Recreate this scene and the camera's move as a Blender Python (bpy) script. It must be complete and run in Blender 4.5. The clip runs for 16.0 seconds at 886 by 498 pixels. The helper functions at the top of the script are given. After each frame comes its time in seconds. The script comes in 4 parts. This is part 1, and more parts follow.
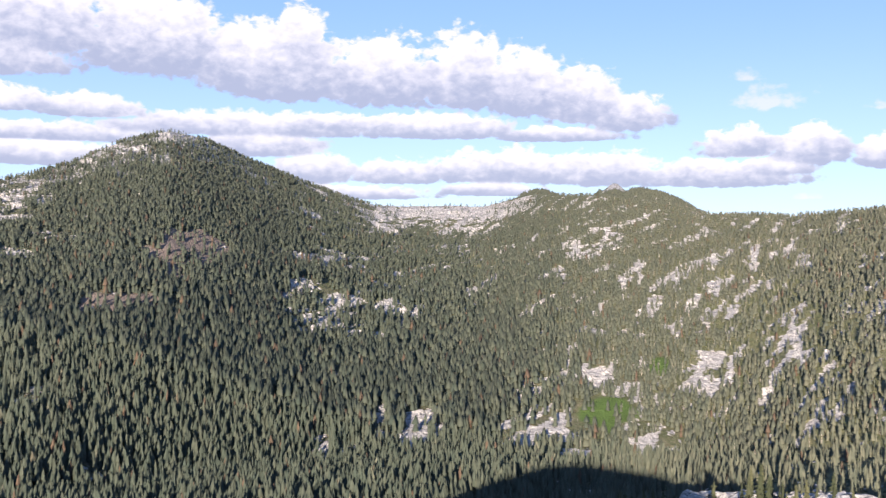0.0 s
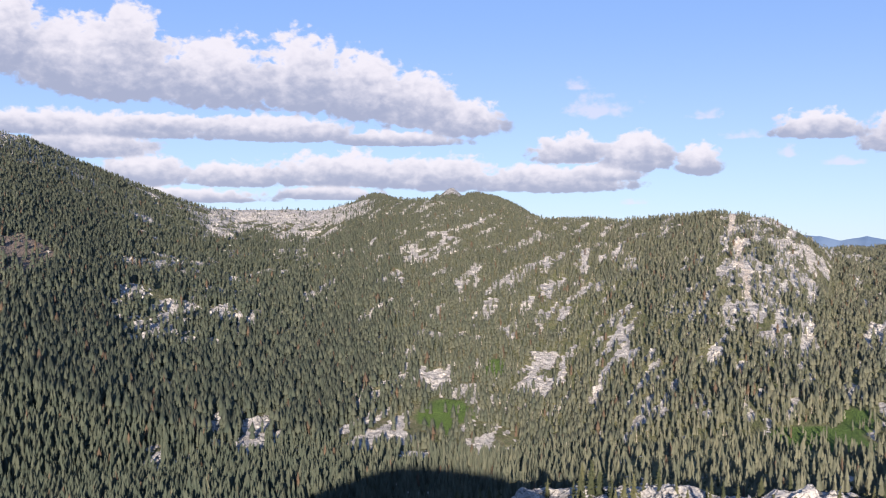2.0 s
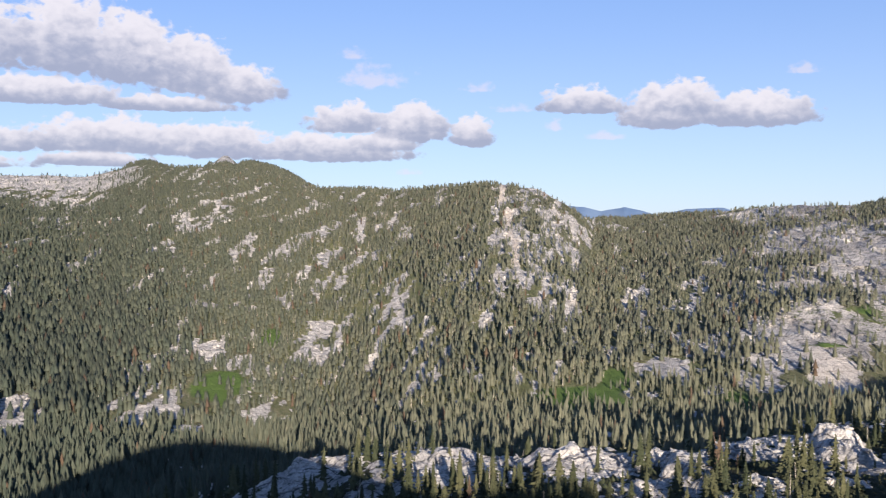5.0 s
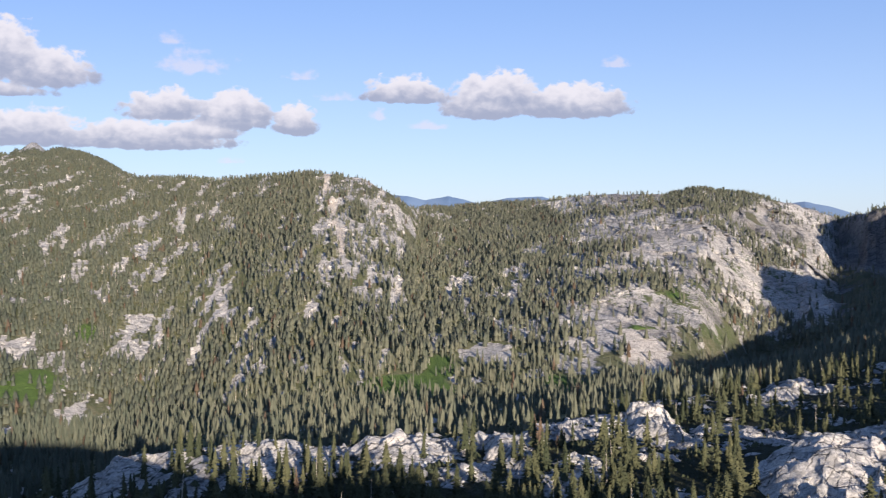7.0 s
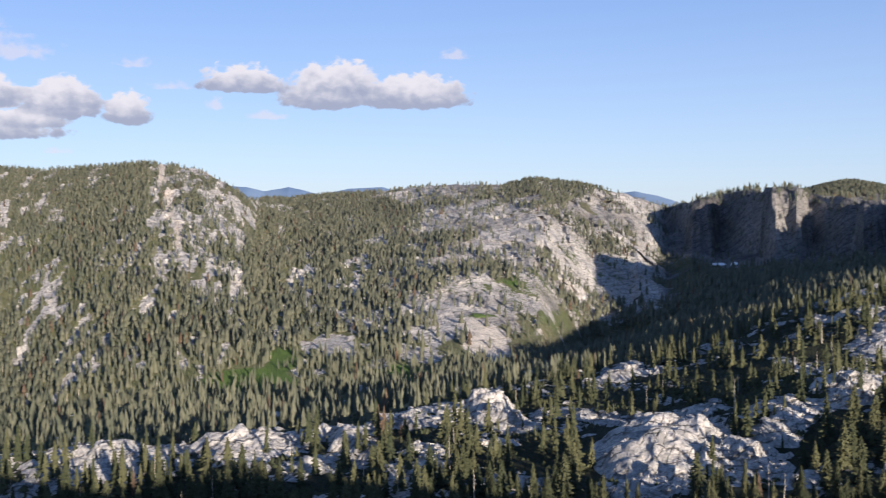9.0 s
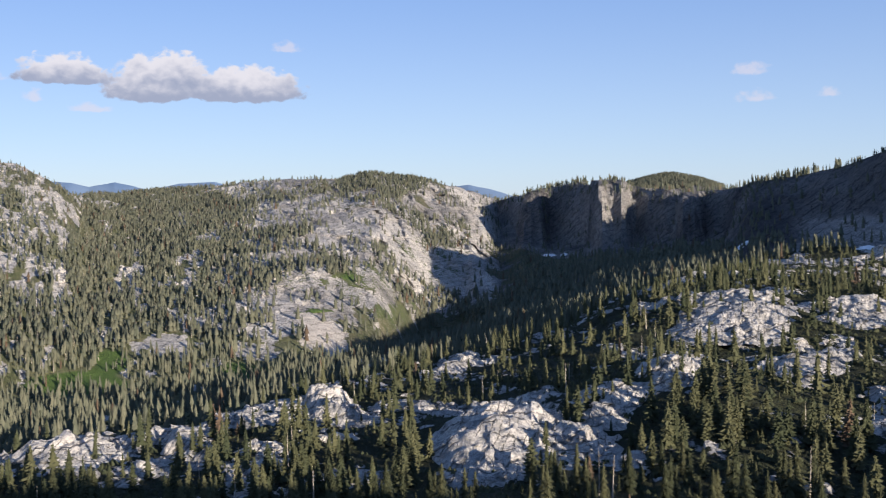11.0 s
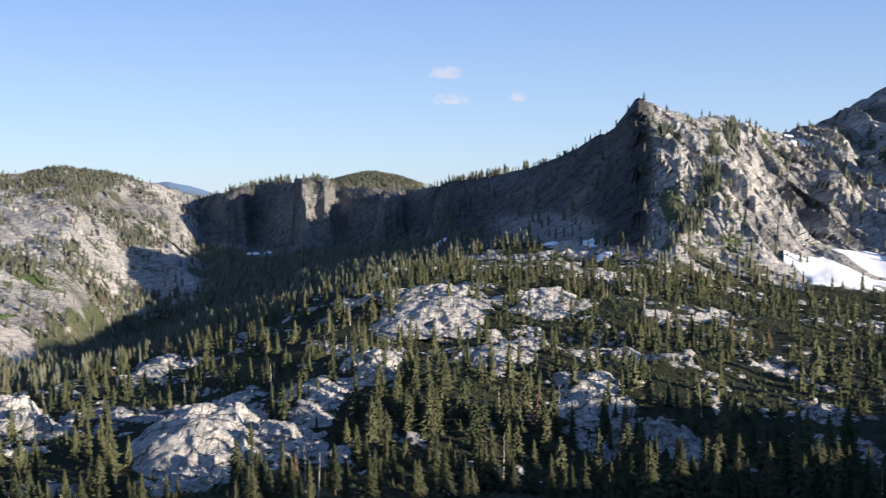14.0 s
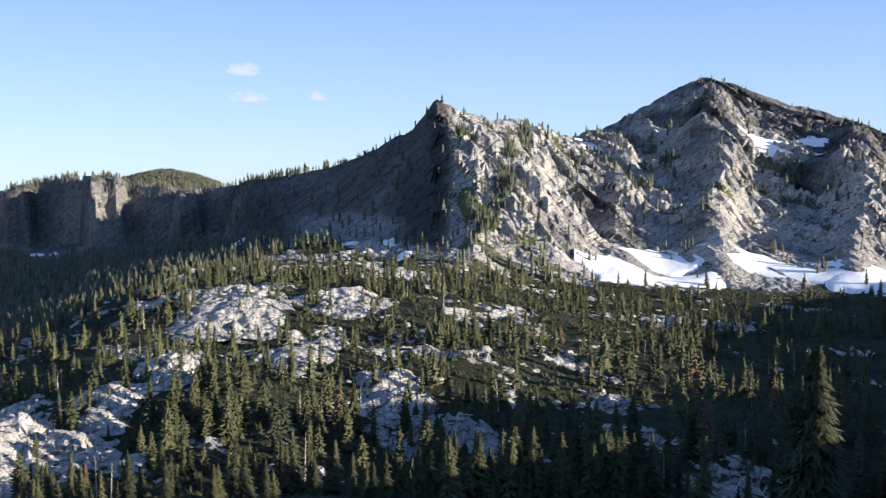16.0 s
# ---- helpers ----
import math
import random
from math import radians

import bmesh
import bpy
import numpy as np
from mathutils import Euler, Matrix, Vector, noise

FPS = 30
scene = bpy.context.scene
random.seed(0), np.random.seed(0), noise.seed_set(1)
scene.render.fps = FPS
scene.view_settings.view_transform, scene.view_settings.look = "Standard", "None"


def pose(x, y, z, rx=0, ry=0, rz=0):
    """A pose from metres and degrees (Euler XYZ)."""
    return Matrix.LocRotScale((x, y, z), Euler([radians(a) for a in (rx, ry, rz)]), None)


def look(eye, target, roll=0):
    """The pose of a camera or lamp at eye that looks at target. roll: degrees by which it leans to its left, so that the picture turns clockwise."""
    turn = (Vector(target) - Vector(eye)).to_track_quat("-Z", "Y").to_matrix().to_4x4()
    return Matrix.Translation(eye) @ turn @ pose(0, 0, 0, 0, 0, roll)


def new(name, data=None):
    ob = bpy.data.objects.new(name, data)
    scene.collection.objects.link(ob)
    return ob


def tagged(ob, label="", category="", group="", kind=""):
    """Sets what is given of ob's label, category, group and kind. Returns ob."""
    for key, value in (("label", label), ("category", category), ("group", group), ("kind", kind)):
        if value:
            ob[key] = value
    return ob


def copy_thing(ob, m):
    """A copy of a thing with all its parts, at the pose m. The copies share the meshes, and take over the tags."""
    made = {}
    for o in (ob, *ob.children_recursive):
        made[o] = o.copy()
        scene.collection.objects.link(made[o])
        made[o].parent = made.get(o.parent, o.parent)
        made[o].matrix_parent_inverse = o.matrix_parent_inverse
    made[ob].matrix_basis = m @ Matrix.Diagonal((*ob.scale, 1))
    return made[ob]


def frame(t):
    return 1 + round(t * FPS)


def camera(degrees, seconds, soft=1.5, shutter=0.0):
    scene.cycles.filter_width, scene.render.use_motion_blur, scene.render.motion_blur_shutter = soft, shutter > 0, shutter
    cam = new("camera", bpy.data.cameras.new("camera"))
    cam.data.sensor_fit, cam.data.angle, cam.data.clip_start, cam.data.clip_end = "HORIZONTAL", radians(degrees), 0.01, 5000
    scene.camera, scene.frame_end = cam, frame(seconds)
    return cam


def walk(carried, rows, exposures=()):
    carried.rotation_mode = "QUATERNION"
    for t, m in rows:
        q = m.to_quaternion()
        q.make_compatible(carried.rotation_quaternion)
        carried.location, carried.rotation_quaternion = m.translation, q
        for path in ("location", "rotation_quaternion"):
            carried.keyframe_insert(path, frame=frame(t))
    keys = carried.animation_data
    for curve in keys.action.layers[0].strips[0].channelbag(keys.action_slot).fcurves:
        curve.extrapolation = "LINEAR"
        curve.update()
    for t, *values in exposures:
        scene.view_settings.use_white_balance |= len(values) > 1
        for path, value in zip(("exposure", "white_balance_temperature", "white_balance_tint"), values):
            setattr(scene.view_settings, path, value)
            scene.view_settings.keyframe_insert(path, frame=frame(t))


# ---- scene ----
# The camera stands on a hilltop and turns to its right. Turn, tilt and lean in degrees.
EYE = Vector((0.0, 0.0, 180.0))
cam = camera(46.48, 16.0, soft=1.15, shutter=0.4)
TURNS = [
    (0, -31.04, -0.20, 0.43), (0.5, -28.44, -0.05, 0.24), (1, -25.90, -0.15, 0.31), (1.5, -23.64, -0.03, 0.29), (2, -22.07, 0.08, 0.31), 
    (2.5, -20.33, 0.01, 0.25), (3, -18.22, -0.29, 0.23), (3.5, -15.85, -0.66, 0.32), (5.8, -5.82, -1.88, 0.45), (6, -4.70, -1.95, 0.46), 
    (6.5, -2.41, -2.04, 0.59), (7, -0.00, -2.08, 0.24), (7.5, 2.23, -2.25, -0.06), (8, 4.41, -2.56, -0.11), (8.5, 6.26, -2.78, -0.30), 
    (9, 8.78, -2.58, -0.06), (9.2, 10.21, -2.58, 0.06), (11.3, 19.11, -3.02, -0.51), (11.5, 20.05, -3.07, -0.48), (12, 22.31, -3.15, -0.44), 
    (12.5, 24.94, -3.00, -0.70), (13, 28.25, -3.22, -0.72), (13.5, 31.09, -3.29, -0.58), (14, 34.22, -3.14, -0.09), (14.5, 37.44, -2.98, -0.27), 
    (15, 40.12, -3.00, -0.16), (15.5, 42.77, -3.14, 0.04), (16, 45.27, -3.14, 0.26),
]


def heading(turn, tilt, roll):
    a, e = radians(turn), radians(tilt)
    way = Vector((math.sin(a) * math.cos(e), math.cos(a) * math.cos(e), math.sin(e)))
    return look(EYE, EYE + way * 10, roll)


walk(cam, [(t, heading(a, e, r)) for t, a, e, r in TURNS], exposures=[(0.0, 1.3, 6500, 17), (2.0, 1.0, 6500, 16), (3.5, 0.94, 6500, 15), (7.0, 0.93, 6500, 15), (12.5, 0.82, 6500, 12), (16.0, 1.17, 6500, 10)])

# ---- light ----
SUN_AZ, SUN_EL = 160.0, 12.0
lamp = new("sun", bpy.data.lights.new("sun", "SUN"))
lamp.data.energy, lamp.data.angle, lamp.data.color = 5.0, radians(0.53), (1.0, 0.89, 0.74)
sun_way = Vector((math.sin(radians(SUN_AZ)) * math.cos(radians(SUN_EL)), math.cos(radians(SUN_AZ)) * math.cos(radians(SUN_EL)), math.sin(radians(SUN_EL))))
lamp.matrix_world = look(EYE + sun_way * 100, EYE)

world = bpy.data.worlds.new("sky")
scene.world = world
world.use_nodes = True


class Nodes:
    """Short hand for node trees."""

    def __init__(self, tree):
        self.tree, self.n, self.l = tree, tree.nodes, tree.links

    def put(self, socket, value):
        if isinstance(value, bpy.types.NodeSocket):
            self.l.new(value, socket)
        elif isinstance(value, (tuple, list)) and len(value) == 3 and socket.type == "RGBA":
            socket.default_value = (*value, 1)
        else:
            socket.default_value = value

    def add(self, kind, sets=None, **ins):
        node = self.n.new(kind)
        for k, v in (sets or {}).items():
            setattr(node, k, v)
        for k, v in ins.items():
            self.put(node.inputs[k.replace("_", " ")], v)
        return node

    def math(self, op, a, b=0.0, c=None, clamp=False):
        node = self.n.new("ShaderNodeMath")
        node.operation, node.use_clamp = op, clamp
        for i, v in enumerate((a, b) if c is None else (a, b, c)):
            self.put(node.inputs[i], v)
        return node.outputs[0]

    def mix(self, fac, a, b, blend="MIX"):
        node = self.n.new("ShaderNodeMix")
        node.data_type, node.blend_type = "RGBA", blend
        self.put(node.inputs[0], fac)
        self.put(node.inputs[6], a)
        self.put(node.inputs[7], b)
        return node.outputs[2]

    def step(self, v, lo, hi, to0=0.0, to1=1.0):
        node = self.n.new("ShaderNodeMapRange")
        node.interpolation_type = "SMOOTHSTEP"
        for i, x in enumerate((v, lo, hi, to0, to1)):
            self.put(node.inputs[i], x)
        return node.outputs[0]

    def noise(self, vec, scale, detail=4.0, rough=0.6, distort=0.0):
        return self.add("ShaderNodeTexNoise", None, Vector=vec, Scale=scale, Detail=detail, Roughness=rough, Distortion=distort).outputs[0]

    def attr(self, name):
        return self.add("ShaderNodeAttribute", {"attribute_name": name}).outputs["Fac"]


w = Nodes(world.node_tree)
w.n.clear()
sky = w.add("ShaderNodeTexSky", {"sky_type": "NISHITA", "sun_disc": False, "sun_elevation": radians(SUN_EL), "sun_rotation": radians(SUN_AZ), "altitude": 2000.0, "air_density": 1.0, "dust_density": 0.6})

CLOUD_BANK_WEST = [
    (-34.7, 7.56, 3.92, 3.88), (-30.0, 7.41, 2.80, 4.47), (-26.5, 7.14, 2.72, 3.89), (-23.6, 6.60, 2.61, 3.34), (-21.0, 6.25, 2.49, 2.24), (-39.5, 7.72, 3.55, 4.58),
    (-53.4, 9.60, 4.96, 4.30), (-46.8, 8.86, 4.35, 4.78), (-41.9, 8.08, 3.17, 3.97), (-39.0, 9.62, 1.69, 3.58), (-55.0, 8.50, 4.58, 2.23), (-54.2, 6.71, 2.78, 1.28),
    (-50.1, 6.55, 3.22, 1.25), (-51.9, 5.30, 6.56, 1.04), (-41.9, 5.83, 8.57, 1.40), (-52.2, 4.01, 4.91, 1.37), (-41.0, 4.76, 3.50, 1.71),
]
CLOUD_BANK_EAST = [
    (-36.8, 6.24, 3.69, 0.98), (-31.3, 5.87, 4.65, 1.49), (-24.7, 5.75, 3.67, 0.89), (-27.8, 3.43, 4.87, 1.92), (-22.6, 3.32, 4.32, 1.92), (-16.2, 3.19, 4.85, 1.56),
    (-38.2, 3.30, 2.55, 1.84), (-33.7, 3.36, 2.98, 1.36), (-37.8, 2.50, 6.73, 0.87), (-28.3, 2.74, 2.99, 0.85), (-15.1, 4.76, 2.35, 1.71), (-11.5, 4.33, 2.18, 2.23),
    (-8.2, 4.14, 1.26, 1.69), (-13.5, 3.83, 2.50, 1.03), (-2.0, 5.92, 2.49, 1.50), (3.0, 5.69, 2.65, 2.08), (2.1, 5.07, 2.42, 1.91), (6.8, 5.15, 3.46, 1.86),
]
CLOUD_WISPS = [
    (-13.5, 7.24, 2.03, 1.41), (-14.7, 8.77, 1.02, 0.76), (-7.7, 7.08, 1.00, 0.64), (-5.9, 5.99, 1.22, 0.58), (-3.6, 4.96, 0.70, 0.82), (-0.9, 4.49, 1.24, 0.54),
    (-11.6, 2.52, 1.09, 0.44), (9.4, 7.80, 1.06, 0.57), (34.2, 6.17, 1.11, 0.90), (34.9, 4.79, 1.14, 0.82), (38.4, 4.93, 0.74, 0.57),
]


def sky_nodes():
    """The clear sky, paler towards the horizon, with sunlit cumulus: bearing, base, half width and height in degrees."""
    way = w.add("ShaderNodeTexCoord").outputs["Generated"]
    xyz = w.add("ShaderNodeSeparateXYZ", None, Vector=way)
    az = w.math("MULTIPLY", w.math("ARCTAN2", xyz.outputs[0], xyz.outputs[1]), 57.2958)
    el = w.math("MULTIPLY", w.math("ARCSINE", xyz.outputs[2]), 57.2958)
    flat = w.add("ShaderNodeCombineXYZ", None, X=az, Y=w.math("MULTIPLY", el, 1.35)).outputs[0]
    lumps = w.math("SUBTRACT", w.noise(flat, 0.6, 3, 0.5, 0.2), 0.5)
    curls = w.math("SUBTRACT", w.noise(flat, 1.5, 5, 0.52, 0.25), 0.5)
    rag = w.math("ADD", w.math("MULTIPLY", lumps, 0.75), w.math("MULTIPLY", curls, 1.0))

    def heap(clouds):
        """How deep inside the nearest cloud, and how high over its base."""
        best, tops, weights = None, None, None
        for a, b, ha, high in clouds:
            u = w.math("MULTIPLY_ADD", az, 1 / ha, -a / ha)
            v = w.math("MULTIPLY_ADD", el, 1 / (0.78 * high), -(b + 0.22 * high) / (0.78 * high))
            q = w.math("SQRT", w.math("ADD", w.math("MULTIPLY", u, u), w.math("POWER", w.math("MAXIMUM", v, w.math("MULTIPLY", v, -3.5)), 2.0)))
            near = w.math("POWER", w.math("MAXIMUM", w.math("SUBTRACT", 1.5, q), 0.0), 3.0)
            top = w.math("MULTIPLY", near, v)
            best = q if best is None else w.math("MINIMUM", best, q)
            tops = top if tops is None else w.math("ADD", tops, top)
            weights = near if weights is None else w.math("ADD", weights, near)
        return w.math("SUBTRACT", 1.0, best), w.math("DIVIDE", tops, w.math("ADD", weights, 0.001))

    depth, height = heap(CLOUD_BANK_WEST + CLOUD_BANK_EAST)
    here = w.math("ADD", w.math("ADD", depth, 0.08), rag)
    cover = w.step(here, -0.02, 0.24)
    lit = w.step(w.math("ADD", height, w.math("MULTIPLY", rag, -0.95)), -0.2, 0.8)
    cloud = w.mix(lit, (0.235, 0.262, 0.345), (0.535, 0.525, 0.55))
    thin, _ = heap(CLOUD_WISPS)
    wisp = w.step(w.math("ADD", thin, w.math("MULTIPLY", rag, 2.0)), 0.0, 0.9, 0.0, 0.55)
    low = w.step(el, -1.0, 15.0)
    clear = w.mix(low, (0.31, 0.405, 0.52), (0.145, 0.255, 0.48))
    clear = w.mix(w.step(el, 13.0, 50.0), clear, (0.058, 0.115, 0.255))
    clear = w.mix(0.25, clear, w.mix(1.0, sky.outputs[0], (0.085, 0.1, 0.14), "MULTIPLY"))
    clear = w.mix(wisp, clear, (0.5, 0.48, 0.53))
    back = w.add("ShaderNodeBackground", None, Color=w.mix(w.math("MULTIPLY", cover, 0.94), clear, cloud), Strength=0.86)
    w.l.new(back.outputs[0], w.add("ShaderNodeOutputWorld").inputs[0])


sky_nodes()


# ---- materials ----
def material(name, rough=0.9):
    m = bpy.data.materials.new(name)
    m.use_nodes = True
    k = Nodes(m.node_tree)
    k.bsdf = m.node_tree.nodes["Principled BSDF"]
    k.bsdf.inputs["Roughness"].default_value = rough
    k.bsdf.inputs["Specular IOR Level"].default_value = 0.2
    return m, k


def bump(k, height, strength, distance):
    node = k.add("ShaderNodeBump", None, Height=height, Strength=strength, Distance=distance)
    k.l.new(node.outputs[0], k.bsdf.inputs["Normal"])


def granite_nodes(k, pos, light=0.6):
    """Pale granite: mottled grains, dark lichen, sheeting joints and cross cracks. Returns colour and height."""
    big = k.noise(pos, 0.03, 5, 0.6)
    fine = k.noise(pos, 0.8, 5, 0.75)
    base = k.mix(k.step(big, 0.35, 0.65), (light * 0.78, light * 0.745, light * 0.70), (light * 1.1, light * 1.03, light * 0.94))
    base = k.mix(k.step(fine, 0.45, 0.62, 0.0, 0.85), base, (light * 0.45, light * 0.435, light * 0.42))
    stain = k.noise(pos, 0.14, 6, 0.72, 0.6)
    base = k.mix(k.step(stain, 0.5, 0.58, 0.0, 0.7), base, (light * 0.42, light * 0.41, light * 0.39))
    joints = None
    for turn, scale, warp in (((0.5, 0.35, 0.4), 0.035, 3.0), ((1.2, -0.4, 1.9), 0.05, 4.0), ((0.3, 0.9, 2.6), 0.13, 3.0)):
        bent = k.add("ShaderNodeMapping", None, Vector=pos, Rotation=turn).outputs[0]
        band = k.add("ShaderNodeTexWave", {"wave_profile": "TRI", "bands_direction": "Z"}, Vector=bent, Scale=scale, Distortion=warp, Detail=4.0, Detail_Scale=2.0, Detail_Roughness=0.7).outputs["Fac"]
        gap = k.math("MULTIPLY", k.step(band, 0.0, 0.17, 1.0, 0.0), k.step(k.noise(bent, 0.12, 3, 0.6), 0.42, 0.56))
        joints = gap if joints is None else k.math("MAXIMUM", joints, gap)
    base = k.mix(k.math("MULTIPLY", joints, 0.85), base, (light * 0.1, light * 0.098, light * 0.095))
    facet = k.noise(pos, 0.3, 6, 0.7, 0.4)
    return base, k.math("ADD", k.math("MULTIPLY", joints, -1.0), k.math("ADD", k.math("MULTIPLY", facet, 2.6), k.math("MULTIPLY", fine, 0.6)))


def ground_material():
    m, k = material("mountain_ground", 0.95)
    pos = k.add("ShaderNodeNewGeometry").outputs["Position"]
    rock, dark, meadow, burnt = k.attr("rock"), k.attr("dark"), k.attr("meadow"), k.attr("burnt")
    stone, h = granite_nodes(k, pos)
    stone = k.mix(k.math("MULTIPLY", k.attr("slide"), 0.8), stone, k.mix(k.noise(pos, 0.3, 4, 0.6), (0.46, 0.38, 0.30), (0.64, 0.57, 0.49)))
    # dark rock; on the eastern ridge it also carries shade painted into the stone
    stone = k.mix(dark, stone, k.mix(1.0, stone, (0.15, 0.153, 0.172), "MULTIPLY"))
    n1 = k.noise(pos, 0.06, 5, 0.65)
    n2 = k.noise(pos, 0.4, 4, 0.7)
    soil = k.mix(k.step(n1, 0.4, 0.62), (0.075, 0.088, 0.042), (0.12, 0.112, 0.068))
    soil = k.mix(k.math("MULTIPLY", k.step(n2, 0.5, 0.6, 0.0, 0.6), k.attr("grit_unshaded")), soil, k.mix(dark, (0.26, 0.235, 0.19), (0.07, 0.068, 0.06)))
    # near benches: dark undergrowth, with the shade between trees painted into the soil
    soil = k.mix(k.attr("grit_unshaded"), k.mix(n2, (0.016, 0.02, 0.01), (0.042, 0.046, 0.024)), soil)
    soil = k.mix(burnt, soil, k.mix(n2, (0.15, 0.115, 0.092), (0.29, 0.235, 0.195)))
    grass = k.mix(n2, (0.055, 0.11, 0.024), (0.11, 0.16, 0.045))
    soil = k.mix(k.attr("brush"), soil, k.mix(k.step(n1, 0.35, 0.65), (0.1, 0.112, 0.052), (0.17, 0.165, 0.09)))
    soil = k.mix(meadow, soil, grass)
    upright = k.add("ShaderNodeMapping", None, Vector=pos, Scale=(1.0, 1.0, 0.4)).outputs[0]
    n3 = k.noise(upright, 0.16, 5, 0.68)
    frayed = k.math("ADD", k.math("MULTIPLY", k.math("SUBTRACT", n2, 0.5), 1.3), k.math("MULTIPLY", k.math("SUBTRACT", n3, 0.5), 1.7))
    edge = k.step(k.math("ADD", rock, frayed), 0.44, 0.54)
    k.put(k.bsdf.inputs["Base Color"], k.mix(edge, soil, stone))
    crag = k.math("MULTIPLY", k.noise(pos, 0.07, 6, 0.65), k.math("MULTIPLY", rock, 6.0))
    bump(k, k.math("ADD", crag, k.math("ADD", h, n2)), 0.85, 1.0)
    return m


def foliage_material(name, a, b):
    m, k = material(name, 0.85)
    pos = k.add("ShaderNodeNewGeometry").outputs["Position"]
    tint = k.attr("tint")
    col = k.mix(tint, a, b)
    col = k.mix(k.step(tint, 0.978, 0.98), col, (0.12, 0.082, 0.055))
    n = k.noise(pos, 1.3, 3, 0.7)
    col = k.mix(k.step(n, 0.35, 0.7), k.mix(0.25, col, (0.01, 0.02, 0.008)), col)
    k.put(k.bsdf.inputs["Base Color"], col)
    bump(k, n, 0.6, 0.4)
    return m


GROUND = ground_material()
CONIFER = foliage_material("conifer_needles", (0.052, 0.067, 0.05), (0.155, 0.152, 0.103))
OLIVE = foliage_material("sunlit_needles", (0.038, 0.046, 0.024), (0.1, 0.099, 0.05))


def plain_material(name, a, b, size, rough, relief):
    m, k = material(name, rough)
    pos = k.add("ShaderNodeNewGeometry").outputs["Position"]
    n = k.noise(pos, size, 5, 0.65)
    k.put(k.bsdf.inputs["Base Color"], k.mix(k.step(n, 0.35, 0.65), a, b))
    bump(k, n, 0.6, relief)
    return m


def rock_material(name, light):
    m, k = material(name, 0.95)
    col, h = granite_nodes(k, k.add("ShaderNodeNewGeometry").outputs["Position"], light)
    k.put(k.bsdf.inputs["Base Color"], col)
    bump(k, h, 0.9, 0.7)
    return m


GRANITE = rock_material("pale_granite", 0.55)
SNOW = plain_material("old_snow", (0.84, 0.85, 0.87), (0.92, 0.92, 0.91), 0.25, 0.6, 0.5)
BARK = plain_material("brown_bark", (0.07, 0.05, 0.035), (0.14, 0.10, 0.07), 2.0, 0.95, 0.1)
DEADWOOD = plain_material("bleached_deadwood", (0.3, 0.26, 0.21), (0.48, 0.43, 0.36), 2.0, 0.9, 0.1)
# aerial haze mixed into the base colour of the far ranges
HAZE_BLUE = plain_material("far_forest_painted_haze", (0.085, 0.14, 0.24), (0.12, 0.18, 0.28), 0.004, 1.0, 5.0)


# ---- terrain ----
rng = np.random.default_rng(7)
LATTICE = rng.random((512, 512))


def vnoise(x, y):
    """Smooth value noise, 0 to 1."""
    i, j = np.floor(x).astype(int), np.floor(y).astype(int)
    u, v = x - i, y - j
    u, v = u * u * (3 - 2 * u), v * v * (3 - 2 * v)
    i0, j0, i1, j1 = i % 512, j % 512, (i + 1) % 512, (j + 1) % 512
    return (LATTICE[i0, j0] * (1 - u) + LATTICE[i1, j0] * u) * (1 - v) + (LATTICE[i0, j1] * (1 - u) + LATTICE[i1, j1] * u) * v


def fbm(x, y, size, octaves=4, ridged=False):
    total, amp, norm = 0.0, 1.0, 0.0
    for o in range(octaves):
        c, s = math.cos(0.6 + o), math.sin(0.6 + o)
        n = vnoise((x * c - y * s) / size + 31.7 * o, (x * s + y * c) / size + 11.3 * o) * 2 - 1
        total, norm = total + amp * ((1 - 2 * np.abs(n)) if ridged else n), norm + amp
        amp, size = amp * 0.5, size * 0.5
    return total / norm


# Crest lines as bearing, distance and angle above the eye.
CREST_WEST = [
    (-75, 1100, 1.0), (-62, 1250, 2.2), (-54.3, 1420, 3.05), (-50.8, 1520, 4.0), (-48.8, 1590, 5.05), (-45.9, 1700, 5.95),
    (-44.2, 1770, 5.5), (-42, 1860, 4.6), (-39.9, 1960, 3.75), (-37.4, 2080, 2.85), (-34.9, 2150, 2.0), (-33.1, 2300, 2.0),
    (-29, 2300, 2.0), (-26.5, 2150, 2.6), (-25.6, 2050, 2.75), (-23.4, 1950, 2.6), (-21.6, 1900, 2.6), (-18.2, 1800, 2.1),
    (-16.7, 1750, 1.7), (-12.4, 1680, 1.5), (-7.3, 1620, 2.0), (-4.5, 1580, 1.7), (-3, 1540, 0.9), (-2.0, 1540, 0.1),
]
CREST_EAST = [
    (-1.2, 1750, 0.05), (0.5, 1900, 0.15), (4.9, 1900, 0.4), (8.9, 1750, 0.85), (12.2, 1700, 0.85), (14, 1680, 1.15), (16.6, 1680, 0.75),
    (18.6, 1700, 0.4), (20.9, 1850, -0.4), (22, 1720, -0.1), (25.5, 1560, 0.6), (27.7, 1470, 0.6), (31, 1400, 0.2), (33.6, 1330, 0.3),
    (36.3, 1210, 0.75), (39.3, 1090, 1.4), (41.6, 1000, 2.3), (43.6, 955, 3.6), (44.3, 932, 4.8), (44.75, 930, 5.45), (45.3, 934, 5.0), (46.3, 940, 4.5), (48.9, 960, 3.95),
]
